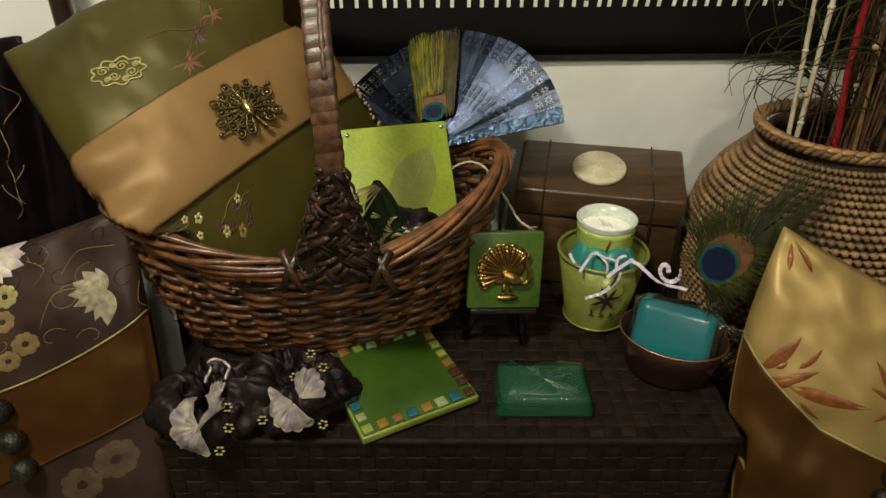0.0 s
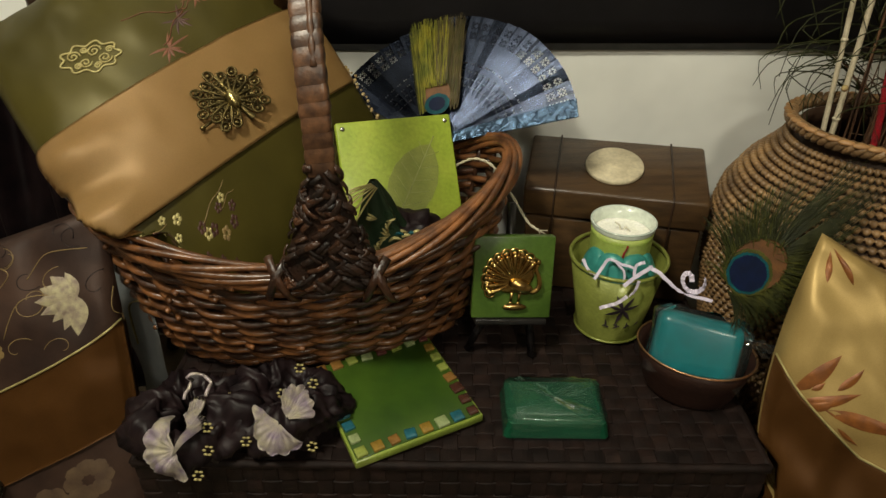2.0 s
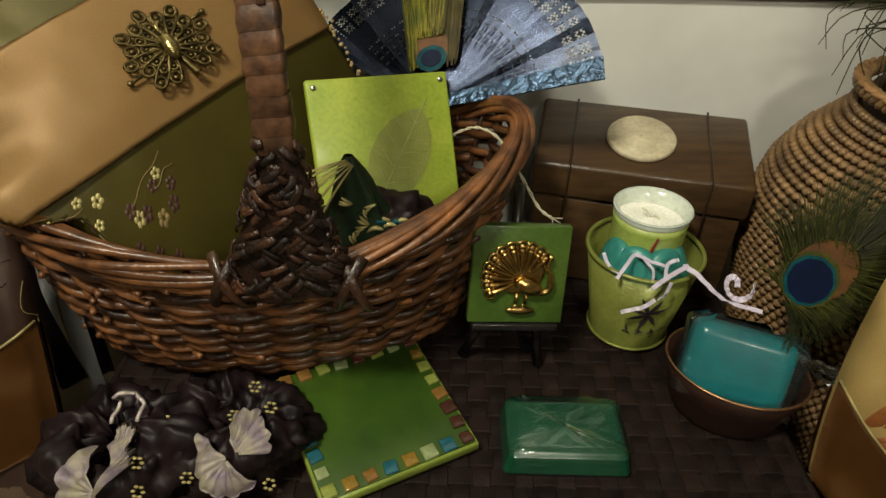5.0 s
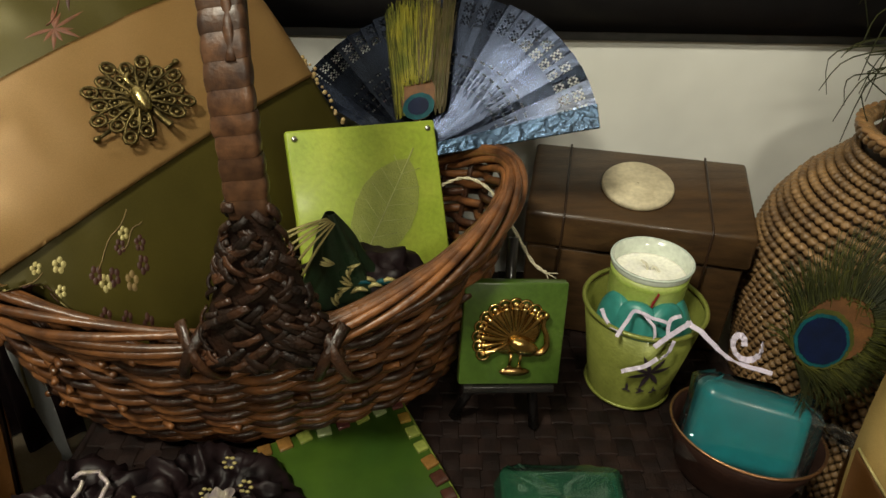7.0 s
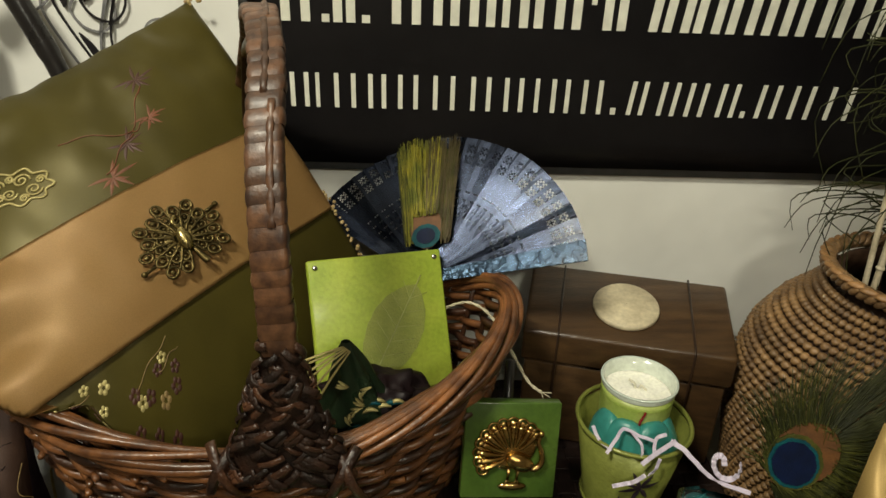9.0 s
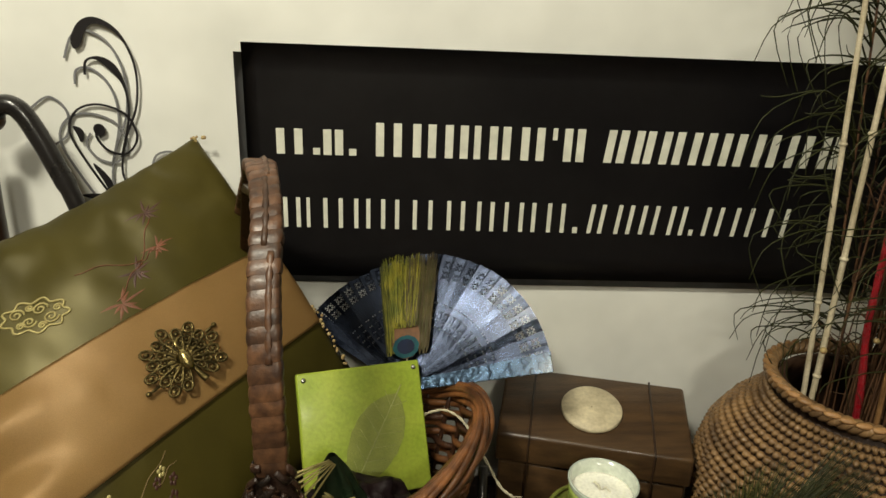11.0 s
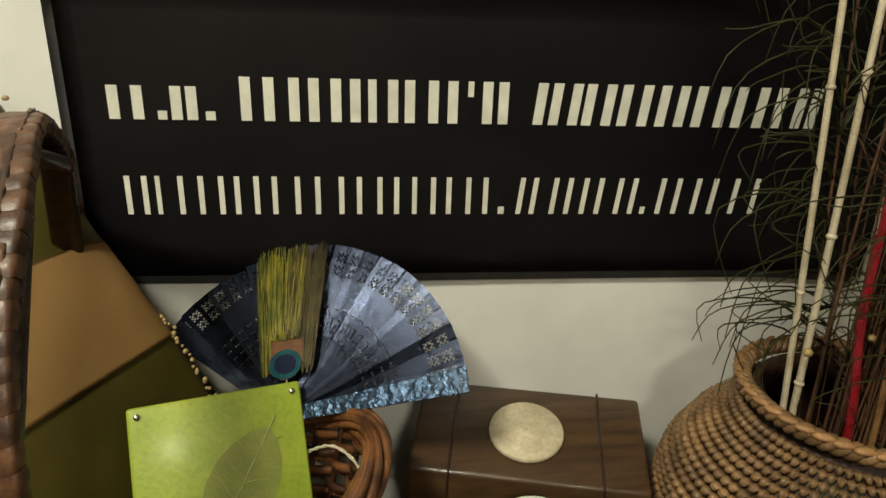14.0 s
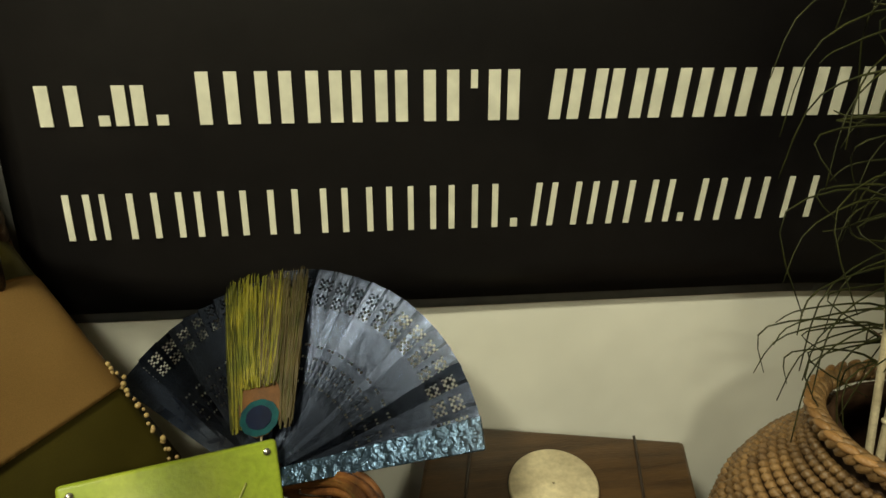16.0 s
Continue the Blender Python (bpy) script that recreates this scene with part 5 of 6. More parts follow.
# ---- green plaque ----
def leaf_plaque():
    tl, m = PLAQUE_TL, PLAQUE_M
    ey = m.to_3x3() @ Vector((0, 1, 0))
    w, h = 0.1275, 0.128
    t = thing("leaf_plaque", tl - ey * h, "square lime green plaque with pressed leaf in the basket", "plaque")
    bm = bmesh.new()
    box(bm, (0, -h, -0.009), (w, 0, 0), 0.0025, m, 3)
    part("slab", bm, M_LIME, t)
    tip, ang, ln, wd = Vector((0.100, -0.031)), radians(238), 0.118, 0.026
    d = Vector((math.cos(ang), math.sin(ang)))
    s = Vector((-d.y, d.x))
    ring = []
    for k in range(40):
        q = k / 20 if k < 20 else 2 - k / 20
        sg = 1 if k < 20 else -1
        p = tip + d * ln * q + s * (sg * wd * math.sin(math.pi * min(1, q) ** 0.75) * (1 + 0.02 * math.sin(k * 2.3)))
        if p.y < -h + 0.003:
            p.y = -h + 0.003
        ring.append(m @ Vector((p.x, p.y, 0.0002)))
    bm = bmesh.new()
    plate(bm, ring, 0.0006, m.to_3x3() @ Vector((0, 0, 1)))
    lf = part("pressed_leaf", bm, M_LEAF, t, "translucent pressed leaf", False)
    bm = bmesh.new()
    tube(bm, [m @ Vector((*(tip + d * ln * k / 10 * 0.8), 0.0009)) for k in range(-1, 11)], 0.0006, 6)
    part("midrib", bm, M_VEIN, lf)
    for k in range(1, 7):
        for sg in (-1, 1):
            bm = bmesh.new()
            a = tip + d * ln * k / 8
            b = a - d * 0.012 + s * sg * wd * 0.8 * math.sin(math.pi * (k / 8) ** 0.75)
            if min(a.y, b.y) < -h + 0.006:
                bm.free()
                continue
            tube(bm, [m @ Vector((*a, 0.0008)), m @ Vector((*b, 0.0008))], 0.00025, 5)
            part("vein", bm, M_VEIN, lf)
    for x in (0.007, w - 0.007):
        bm = bmesh.new()
        ball(bm, m @ Vector((x, -0.007, 0.0004)), (0.0026, 0.0026, 0.0014), 12, 8, m.to_3x3().to_4x4())
        part("screw", bm, M_STEEL, t, "small steel corner pin")
    bm = bmesh.new()
    pts = spline([(0.0060, 0.7300, 0.5196), (0.0159, 0.7220, 0.5319), (0.0333, 0.7120, 0.5414), (0.0518, 0.6920, 0.5392), (0.0711, 0.6680, 0.5158), (0.0853, 0.6550, 0.4958), (0.0969, 0.6500, 0.4885)], 40)
    for k in (0, 1):
        tube(bm, [p + Vector((0.0007 * math.cos(i * 1.1 + 3.14 * k), 0, 0.0007 * math.sin(i * 1.1 + 3.14 * k))) for i, p in enumerate(pts)], 0.0010, 5)
    e = pts[-1]
    for dx, dz in ((0.008, -0.004), (0.003, -0.009), (0.009, 0.001)):
        tube(bm, [e, e + Vector((dx, -0.002, dz))], 0.0005, 4)
    part("hanging_twine", bm, M_STRING, t, "cream twine hanging loop")


def gift_pouch():
    t = thing("gift_pouch", (-0.055, 0.62, 0.42), "crumpled dark brocade gift pouch with fringed top in the basket", "pouch")
    bm = bmesh.new()

    def f(u, v):
        a, b = 6.28319 * u, math.pi * (v - 0.5)
        d = Vector((math.cos(a) * math.cos(b), math.sin(a) * math.cos(b), math.sin(b)))
        k = 1 + 0.35 * noise.noise(d * 2.2) + 0.20 * noise.noise(d * 5)
        return Vector((-0.046, 0.622, 0.488)) + Vector((d.x * 0.044, d.y * 0.032, d.z * 0.036)) * k
    surf(bm, 48, 26, f, cu=True)
    bmesh.ops.remove_doubles(bm, verts=bm.verts, dist=0.0002)
    body = part("bag", bm, M_BROC_D, t)
    bm = bmesh.new()

    def crown(u, v):
        a = 6.28319 * u
        rr = 0.0035 + 0.027 * v ** 0.85 + (0.0035 * math.sin(6 * a) + 0.006 * noise.noise((math.cos(a) * 2, math.sin(a) * 2, v * 2.5))) * v
        return Vector((-0.067 + rr * math.cos(a) + 0.006 * v, 0.604 + rr * 0.8 * math.sin(a) + 0.008 * v, 0.567 - 0.070 * v))
    surf(bm, 60, 16, crown, cu=True)
    part("gathered_top", bm, M_POUCH, t)
    for k, e in enumerate(((-0.100, 0.588, 0.557), (-0.101, 0.588, 0.552), (-0.098, 0.587, 0.546), (-0.097, 0.587, 0.540), (-0.092, 0.586, 0.533), (-0.086, 0.586, 0.527))):
        bm = bmesh.new()
        p, q = Vector((-0.068 + 0.001 * k, 0.598, 0.566 - 0.0008 * k)), Vector(e)
        tube(bm, spline([p, p.lerp(q, 0.5) + Vector((0, -0.004, 0.003)), q], 9), lambda s: 0.0009 + 0.0008 * s, 6, flat=0.6)
        part("fringe", bm, M_THREAD, t)
    for k in range(14):
        bm = bmesh.new()
        u, v = 0.70 + 0.16 * ((k * 0.618) % 1), 0.45 + 0.5 * ((k * 0.382 + 0.1) % 1)
        p = crown(u, v) + Vector((0.0004, -0.0012, 0.0006))
        d = Vector((math.cos(k * 2.4), 0.0, math.sin(k * 2.4))) * 0.005
        tube(bm, spline([p - d, p + Vector((0, -0.001, 0)), p + d], 8), lambda s: 0.0004 + 0.0017 * math.sin(3.14 * s), 6, flat=0.5)
        part("woven_leaf", bm, M_THREAD, t)
    rnd = random.Random(3)
    for k in range(22):
        bm = bmesh.new()
        d = Vector((rnd.uniform(-0.6, 0.9), -0.8, rnd.uniform(0.0, 0.9))).normalized()
        kk = 1.03 + 0.35 * noise.noise(d * 2.2) + 0.20 * noise.noise(d * 5)
        p = Vector((-0.046, 0.622, 0.488)) + Vector((d.x * 0.044, d.y * 0.032, d.z * 0.036)) * kk
        tube(bm, spline([p + Vector((-0.006, -0.001, -0.003)), p + Vector((0, -0.0015, 0.002)), p + Vector((0.007, -0.001, 0.0))], 7), lambda s: 0.0004 + 0.0016 * math.sin(3.14 * s), 6)
        part("woven_leaf", bm, M_THREAD if k % 2 else M_EYE_T, body)
    t2 = thing("dark_filler", (-0.11, 0.66, TOP + 0.01), "dark crumpled cloth lining the basket", "cloth")
    bm = bmesh.new()

    def g(u, v):
        p = basket_point(6.28319 * u, 0.25 + 0.25 * v, -0.02 - 0.10 * (1 - v))
        return Vector((p.x, p.y, 0.415 + 0.02 * noise.noise((p.x * 30, p.y * 30, 0))))
    surf(bm, 50, 12, g, cu=True)
    bmesh.ops.solidify(bm, geom=bm.faces[:], thickness=0.002)
    part("cloth", bm, M_BROC_D, t2)


# ---- wooden chest ----
def wooden_chest():
    bl, br = Vector((0.112, 0.853, 0)), Vector((0.317, 0.811, 0))
    ex = (br - bl).normalized()
    ey = Vector((-ex.y, ex.x, 0))
    w, dp = (br - bl).length, 0.106
    m = axes(ex, ey, bl - ey * dp)
    zf, zb = 0.490, 0.515
    t = thing("wooden_chest", (0.2, 0.77, TOP), "dark walnut chest with round stone inlay on the trunk", "chest")
    bm = bmesh.new()
    box(bm, (0.004, 0.004, TOP), (w - 0.004, dp - 0.004, 0.452), 0.003, m)
    part("body", bm, M_WOOD, t)
    bm = bmesh.new()
    r = bmesh.ops.create_cube(bm, size=1)
    for v in r["verts"]:
        x, y = (v.co.x + 0.5) * w, (v.co.y + 0.5) * dp
        v.co = m @ Vector((x, y, 0.454 if v.co.z < 0 else zf + (zb - zf) * y / dp))
    bmesh.ops.bevel(bm, geom=bm.edges[:], offset=0.004, segments=3, profile=0.5, affect="EDGES")
    lid = part("lid", bm, M_WOOD, t)
    sl = (zb - zf) / dp
    for x in (0.036, w - 0.040):
        bm = bmesh.new()
        pts = [m @ Vector((x, -0.0006, TOP + 0.002)), m @ Vector((x, -0.0006, zf - 0.003)), m @ Vector((x, 0.004, zf + 0.0014)), m @ Vector((x, dp, zb + 0.0006))]
        tube(bm, pts, 0.0012, 6)
        part("band", bm, M_WOOD_D, t, "dark inlaid band")
    bm = bmesh.new()
    mm = m @ axes((1, 0, 0), (0, 1, sl), (0.102, 0.050, zf + sl * 0.050))
    lathe(bm, [(0.001, 0.0), (0.033, 0.0), (0.0342, 0.0015), (0.0342, 0.0045), (0.0328, 0.0062), (0.001, 0.0066)], 40)
    bmesh.ops.transform(bm, matrix=mm, verts=bm.verts)
    part("stone_inlay", bm, M_STONE, lid, "round cream stone medallion")


# ---- bucket with candle ----
def ribbon(bm, pts, w, th=0.0004, twist=0.0, crimp=0.0):
    q = spline(pts, max(16, len(pts) * 7))
    q = [p + Vector((0, -0.6, 0.8)) * (crimp * math.sin(i * 0.9)) for i, p in enumerate(q)]
    prev = None
    for i, p in enumerate(q):
        d = (q[min(i + 1, len(q) - 1)] - q[max(i - 1, 0)]).normalized()
        a = twist * i / len(q)
        s = d.cross(Vector((math.sin(a), -0.7 * math.cos(a), 0.7))).normalized()
        o = s.cross(d)
        ring = [bm.verts.new(p + s * (w / 2 * x) + o * (th * y)) for x, y in ((-1, -1), (1, -1), (1, 1), (-1, 1))]
        if prev:
            for k in range(4):
                bm.faces.new((prev[k], prev[(k + 1) % 4], ring[(k + 1) % 4], ring[k]))
        prev = ring


def curly(a, b, turns, r, n):
    a, b = Vector(a), Vector(b)
    return [a.lerp(b, i / n) + Vector((r * math.cos(6.283 * turns * i / n), 0.6 * r * math.sin(6.283 * turns * i / n), r * math.sin(6.283 * turns * i / n))) for i in range(n + 1)]


BK = Vector((0.190, 0.668, 0))


def tin_bucket():
    t = thing("tin_bucket", (BK.x, BK.y, TOP), "small olive green tin bucket with dark sprig print", "bucket")
    z1 = 0.448
    bm = bmesh.new()
    h = z1 - TOP
    lathe(bm, [(0.001, 0.001), (0.034, 0.001), (0.0375, 0.004), (0.037, 0.007), (0.0515, h - 0.004), (0.0508, h - 0.004), (0.0362, 0.008), (0.001, 0.006)], 56, (BK.x, BK.y, TOP))
    part("body", bm, M_TIN, t)
    for z, r in ((h, 0.0520), (0.004, 0.0382)):
        bm = bmesh.new()
        tube(bm, [Vector((BK.x + r * math.cos(6.28319 * i / 60), BK.y + r * math.sin(6.28319 * i / 60), TOP + z)) for i in range(60)], 0.0022 if z > 0.05 else 0.0015, 8, closed=True)
        part("rolled_rim", bm, M_TIN, t)

    def side(a, z):
        r = 0.0372 + 0.0146 * (z / h)
        return Vector((BK.x + (r + 0.0006) * math.cos(a), BK.y + (r + 0.0006) * math.sin(a), TOP + z))
    S = lambda u, v: side(-2.6 + 2.0 * u, 0.01 + (h - 0.015) * v)
    flip = 1 if sheet_normal(S, 0.5, 0.5).y < 0 else -1
    for k in range(7):
        bm = bmesh.new()
        patch(bm, S, 0.52, 0.55, leaf_outline(0.020 + 0.003 * (k % 3), 0.0024, radians(20 + 47 * k), 10.0, 11.0, 6), 0.0003, flip, 0.0002)
        part("printed_leaf", bm, M_DECAL, t)
    for k in range(10):
        bm = bmesh.new()
        u = 0.30 + 0.045 * k
        patch(bm, S, u, 0.22 + 0.02 * math.sin(k * 1.7), leaf_outline(0.007 + 0.004 * (k % 2), 0.0013, radians(35 + 60 * (k % 3)), 10.0, 11.0, 5), 0.0003, flip, 0.0002)
        part("writing_bar", bm, M_DECAL, t)
    t2 = thing("glass_candle", (BK.x, BK.y + 0.006, 0.42), "white candle in clear glass with green band, in the bucket", "candle")
    at = (BK.x + 0.003, BK.y + 0.013, 0.0)
    zt, r = 0.484, 0.0345
    bm = bmesh.new()
    lathe(bm, [(r - 0.0045, 0.420), (r, zt)], 56, at)
    part("glass", bm, M_GLASS, t2).visible_shadow = False
    bm = bmesh.new()
    tube(bm, [Vector((at[0] + r * math.cos(6.28319 * i / 64), at[1] + r * math.sin(6.28319 * i / 64), zt)) for i in range(64)], 0.0011, 8, closed=True)
    part("glass_rim", bm, mat("glass_edge", (0.62, 0.70, 0.62), None, 0.08, scale=100, bump=0, coat=0.5), t2)
    bm = bmesh.new()
    lathe(bm, [(0.001, 0.423), (r - 0.0075, 0.423), (r - 0.0034, zt - 0.0135), (r - 0.005, zt - 0.0145), (0.016, zt - 0.0150), (0.006, zt - 0.012), (0.001, zt - 0.011)], 48, at)
    part("wax", bm, M_WAX, t2)
    bm = bmesh.new()
    lathe(bm, [(r - 0.0036, zt - 0.0140), (r - 0.0018, zt + 0.0004), (r + 0.0004, zt + 0.0004), (r + 0.0002, zt - 0.003), (r - 0.0004, zt - 0.0055)], 56, at)
    part("glass_lip", bm, M_LIP, t2, "pale translucent glass lip")
    bm = bmesh.new()
    tube(bm, spline([(at[0] - 0.002, at[1], zt - 0.013), (at[0] - 0.004, at[1], zt - 0.006), (at[0] - 0.009, at[1] + 0.002, zt - 0.003)], 10), 0.0011, 7)
    tube(bm, spline([(at[0] + 0.001, at[1], zt - 0.013), (at[0] + 0.003, at[1], zt - 0.008), (at[0] + 0.008, at[1] - 0.002, zt - 0.0125)], 10), 0.0009, 6)
    part("wick", bm, M_WICK, t2)
    bm = bmesh.new()
    lathe(bm, [(r - 0.0038, 0.428), (r - 0.0022, zt - 0.012), (r - 0.0016, zt - 0.0065), (r - 0.0004, zt - 0.0060), (r - 0.0010, zt - 0.014), (r - 0.0030, 0.428)], 56, at)
    lb = part("printed_band", bm, M_LABEL, t2, "green printed paper band")
    bm = bmesh.new()
    for k in range(3):
        a = -1.75 + 0.04 * k
        tube(bm, [Vector((at[0] + (r + 0.0002) * math.cos(a), at[1] + (r + 0.0002) * math.sin(a), 0.452 + 0.006 * k)), Vector((at[0] + (r + 0.0003) * math.cos(a + 0.05), at[1] + (r + 0.0003) * math.sin(a + 0.05), 0.464 + 0.004 * k))], 0.0009, 6)
    part("printed_mark", bm, M_RED, lb)
    rnd = random.Random(8)
    for deg, out, wide, tall in ((-165, 0.030, 0.019, 0.022), (-120, 0.029, 0.021, 0.024), (-66, 0.029, 0.021, 0.024), (-18, 0.031, 0.018, 0.021)):
        bm = bmesh.new()
        a = radians(deg)
        ball(bm, (0, 0, 0), 1, 24, 16)
        q = Matrix.Translation((BK.x + out * math.cos(a), BK.y + out * math.sin(a), 0.438)) @ Matrix.Rotation(a - math.pi / 2, 4, "Z") @ Matrix.Rotation(rnd.uniform(0.30, 0.45), 4, "X") @ Matrix.Rotation(rnd.uniform(-0.25, 0.25), 4, "Y")
        for v in bm.verts:
            c = v.co
            x = math.copysign(abs(c.x) ** 0.8, c.x) * (1.0 - 0.25 * max(0.0, c.z))
            v.co = q @ Vector((x * wide, math.copysign(abs(c.y) ** 0.7, c.y) * 0.0080 - 5 * (c.x * wide) ** 2, math.copysign(abs(c.z) ** 0.7, c.z) * tall))
        ob = part("bath_soap", bm, M_SOAP_L)
        tagged(ob, "large rounded aqua soap tucked round the candle in the bucket", "soap", "soaps in the bucket")
    t3 = thing("curled_ribbon", (0.21, 0.64, 0.43), "curled lilac-white gift ribbon trailing over the bucket and bowl", "ribbon")
    for pts, w in (([(0.146, 0.646, 0.456), (0.151, 0.634, 0.449), (0.158, 0.622, 0.450)], 0.0050),
                   ([(0.154, 0.620, 0.448), (0.163, 0.628, 0.458), (0.171, 0.636, 0.462), (0.183, 0.630, 0.460), (0.196, 0.626, 0.458)], 0.0046),
                   ([(0.177, 0.634, 0.461), (0.184, 0.622, 0.456), (0.183, 0.615, 0.448)], 0.0040),
                   ([(0.182, 0.609, 0.447), (0.192, 0.612, 0.455), (0.203, 0.616, 0.461), (0.212, 0.620, 0.464)], 0.0058),
                   ([(0.192, 0.612, 0.455), (0.196, 0.624, 0.462), (0.206, 0.628, 0.464)], 0.0046),
                   ([(0.208, 0.622, 0.462), (0.216, 0.612, 0.462), (0.224, 0.600, 0.458), (0.231, 0.588, 0.456), (0.240, 0.577, 0.458), (0.256, 0.568, 0.459)], 0.0066),
                   (curly((0.234, 0.590, 0.466), (0.246, 0.584, 0.468), 1.1, 0.0075, 12), 0.0070),
                   ([(0.197, 0.610, 0.453), (0.194, 0.608, 0.442), (0.190, 0.610, 0.434)], 0.0042),
                   ([(0.188, 0.611, 0.433), (0.180, 0.612, 0.424), (0.172, 0.614, 0.419), (0.163, 0.616, 0.414)], 0.0052)):
        bm = bmesh.new()
        ribbon(bm, pts, w * 0.68, 0.0003, 0.9, 0.0005)
        part("strand", bm, M_RIBBON, t3, "", False)


# ---- oval bowl with wrapped soap ----
def oval_bowl():
    c, yaw = Vector((0.250, 0.564, TOP)), radians(-25)
    t = thing("oval_bowl", c, "dark brown oval tin bowl with copper rim, standing on the trunk", "bowl")
    h = 0.053
    bm = bmesh.new()
    lathe(bm, [(0.001, 0.001), (0.72, 0.001), (0.75, 0.004), (0.80, 0.010), (0.90, 0.030), (0.915, 0.032), (0.92, 0.036), (1.0, h), (0.978, h), (0.86, 0.030), (0.70, 0.008), (0.001, 0.006)], 56, c, 0.0570, 0.0455, yaw)
    part("body", bm, M_BOWL, t)
    bm = bmesh.new()
    cs, sn = math.cos(yaw), math.sin(yaw)
    tube(bm, [c + Vector((cs * 0.0567 * math.cos(a) - sn * 0.0452 * math.sin(a), sn * 0.0567 * math.cos(a) + cs * 0.0452 * math.sin(a), h)) for a in (6.28319 * i / 64 for i in range(64))], 0.0012, 8, closed=True)
    part("rim", bm, M_COPPER, t, "thin copper rim")
    m = Matrix.Translation(c + Vector((0.0, -0.002, 0.045))) @ Matrix.Rotation(yaw + radians(8), 4, "Z") @ Matrix.Rotation(radians(-28), 4, "X") @ Matrix.Rotation(radians(4), 4, "Y")
    t2 = thing("wrapped_soap", c + Vector((0, 0, 0.012)), "teal soap block in clear film, sitting in the oval bowl", "soap")
    bm = bmesh.new()
    box(bm, (-0.043, -0.018, -0.024), (0.039, 0.018, 0.039), 0.011, m, 5)
    part("block", bm, M_SOAP_B, t2)
    bm = bmesh.new()

    def f(u, v):
        a, b = 6.28319 * u, v
        ca, sa = math.cos(a), math.sin(a)
        x = math.copysign(abs(ca) ** 0.4, ca) * 0.0475
        y = math.copysign(abs(sa) ** 0.4, sa) * 0.0222
        z = -0.024 + 0.066 * b
        k = 1.0 if b < 0.9 else 1 - (b - 0.9) * 3.2
        w = 0.0034 * noise.noise((ca * 1.6, sa * 1.6, b * 2.5)) + 0.0012 * noise.noise((ca * 4, sa * 4, b * 5))
        return m @ Vector((x * k * (1 + 12 * w), y * k * (1 + 26 * w), z + 2 * w))
    surf(bm, 60, 26, f, cu=True)
    fl = part("film_wrap", bm, M_FILM, t2, "crinkled clear film", False)
    fl.visible_shadow = False
    bm = bmesh.new()

    def g(u, v):
        p = Vector((0.034 + 0.044 * v, (u - 0.5) * (0.030 + 0.020 * v) + 0.004 * math.sin(20 * u + 3 * v), 0.032 - 0.016 * v + 0.012 * math.sin(6 * u) * v + 0.005 * noise.noise((u * 7, v * 5, 0.0))))
        return m @ p
    surf(bm, 26, 12, g)
    fl = part("film_tail", bm, M_FILM, t2, "twisted tail of clear film", False)
    fl.visible_shadow = False


def green_soap():
    t = thing("soap_bar", (0.108, 0.535, TOP), "green glycerin soap bar wrapped in clear film, lying on the trunk", "soap")
    x0, x1, y0, y1, z1 = 0.055, 0.155, 0.488, 0.550, 0.376
    bm = bmesh.new()
    r = bmesh.ops.create_cube(bm, size=1)
    for v in r["verts"]:
        k = 1.0 if v.co.z < 0 else 0.90
        v.co = Vector(((x0 + x1) / 2 + v.co.x * (x1 - x0) * k, (y0 + y1) / 2 + v.co.y * (y1 - y0) * k, TOP + 0.002 if v.co.z < 0 else z1))
    bmesh.ops.bevel(bm, geom=bm.edges[:], offset=0.0030, segments=1, affect="EDGES")
    part("bar", bm, M_SOAP_G, t, "", False)
    bm = bmesh.new()
    box(bm, (x0 + 0.012, y0 + 0.010, z1 - 0.0005), (x1 - 0.012, y1 - 0.010, z1 + 0.0016), 0.001)
    part("raised_panel", bm, M_SOAP_G, t)
    bm = bmesh.new()

    def f(u, v):
        a = 6.28319 * u
        ca, sa = math.cos(a), math.sin(a)
        w = 0.0009 * noise.noise((ca * 5, sa * 5, v * 4)) + 0.0008 * noise.noise((ca * 14, sa * 14, v * 9))
        k = (1.03 - 0.11 * v) if v < 0.86 else (1.03 - 0.095) * (1 - v) / 0.14
        z = TOP + 0.001 + (z1 + 0.0018 - TOP) * min(1, v / 0.86)
        return Vector(((x0 + x1) / 2 + math.copysign(abs(ca) ** 0.28, ca) * (x1 - x0) / 2 * k, (y0 + y1) / 2 + math.copysign(abs(sa) ** 0.28, sa) * (y1 - y0) / 2 * k, z)) + Vector((w, w, w)) * 1.2
    surf(bm, 72, 22, f, cu=True)
    part("film_wrap", bm, M_FILM, t, "tight clear film").visible_shadow = False


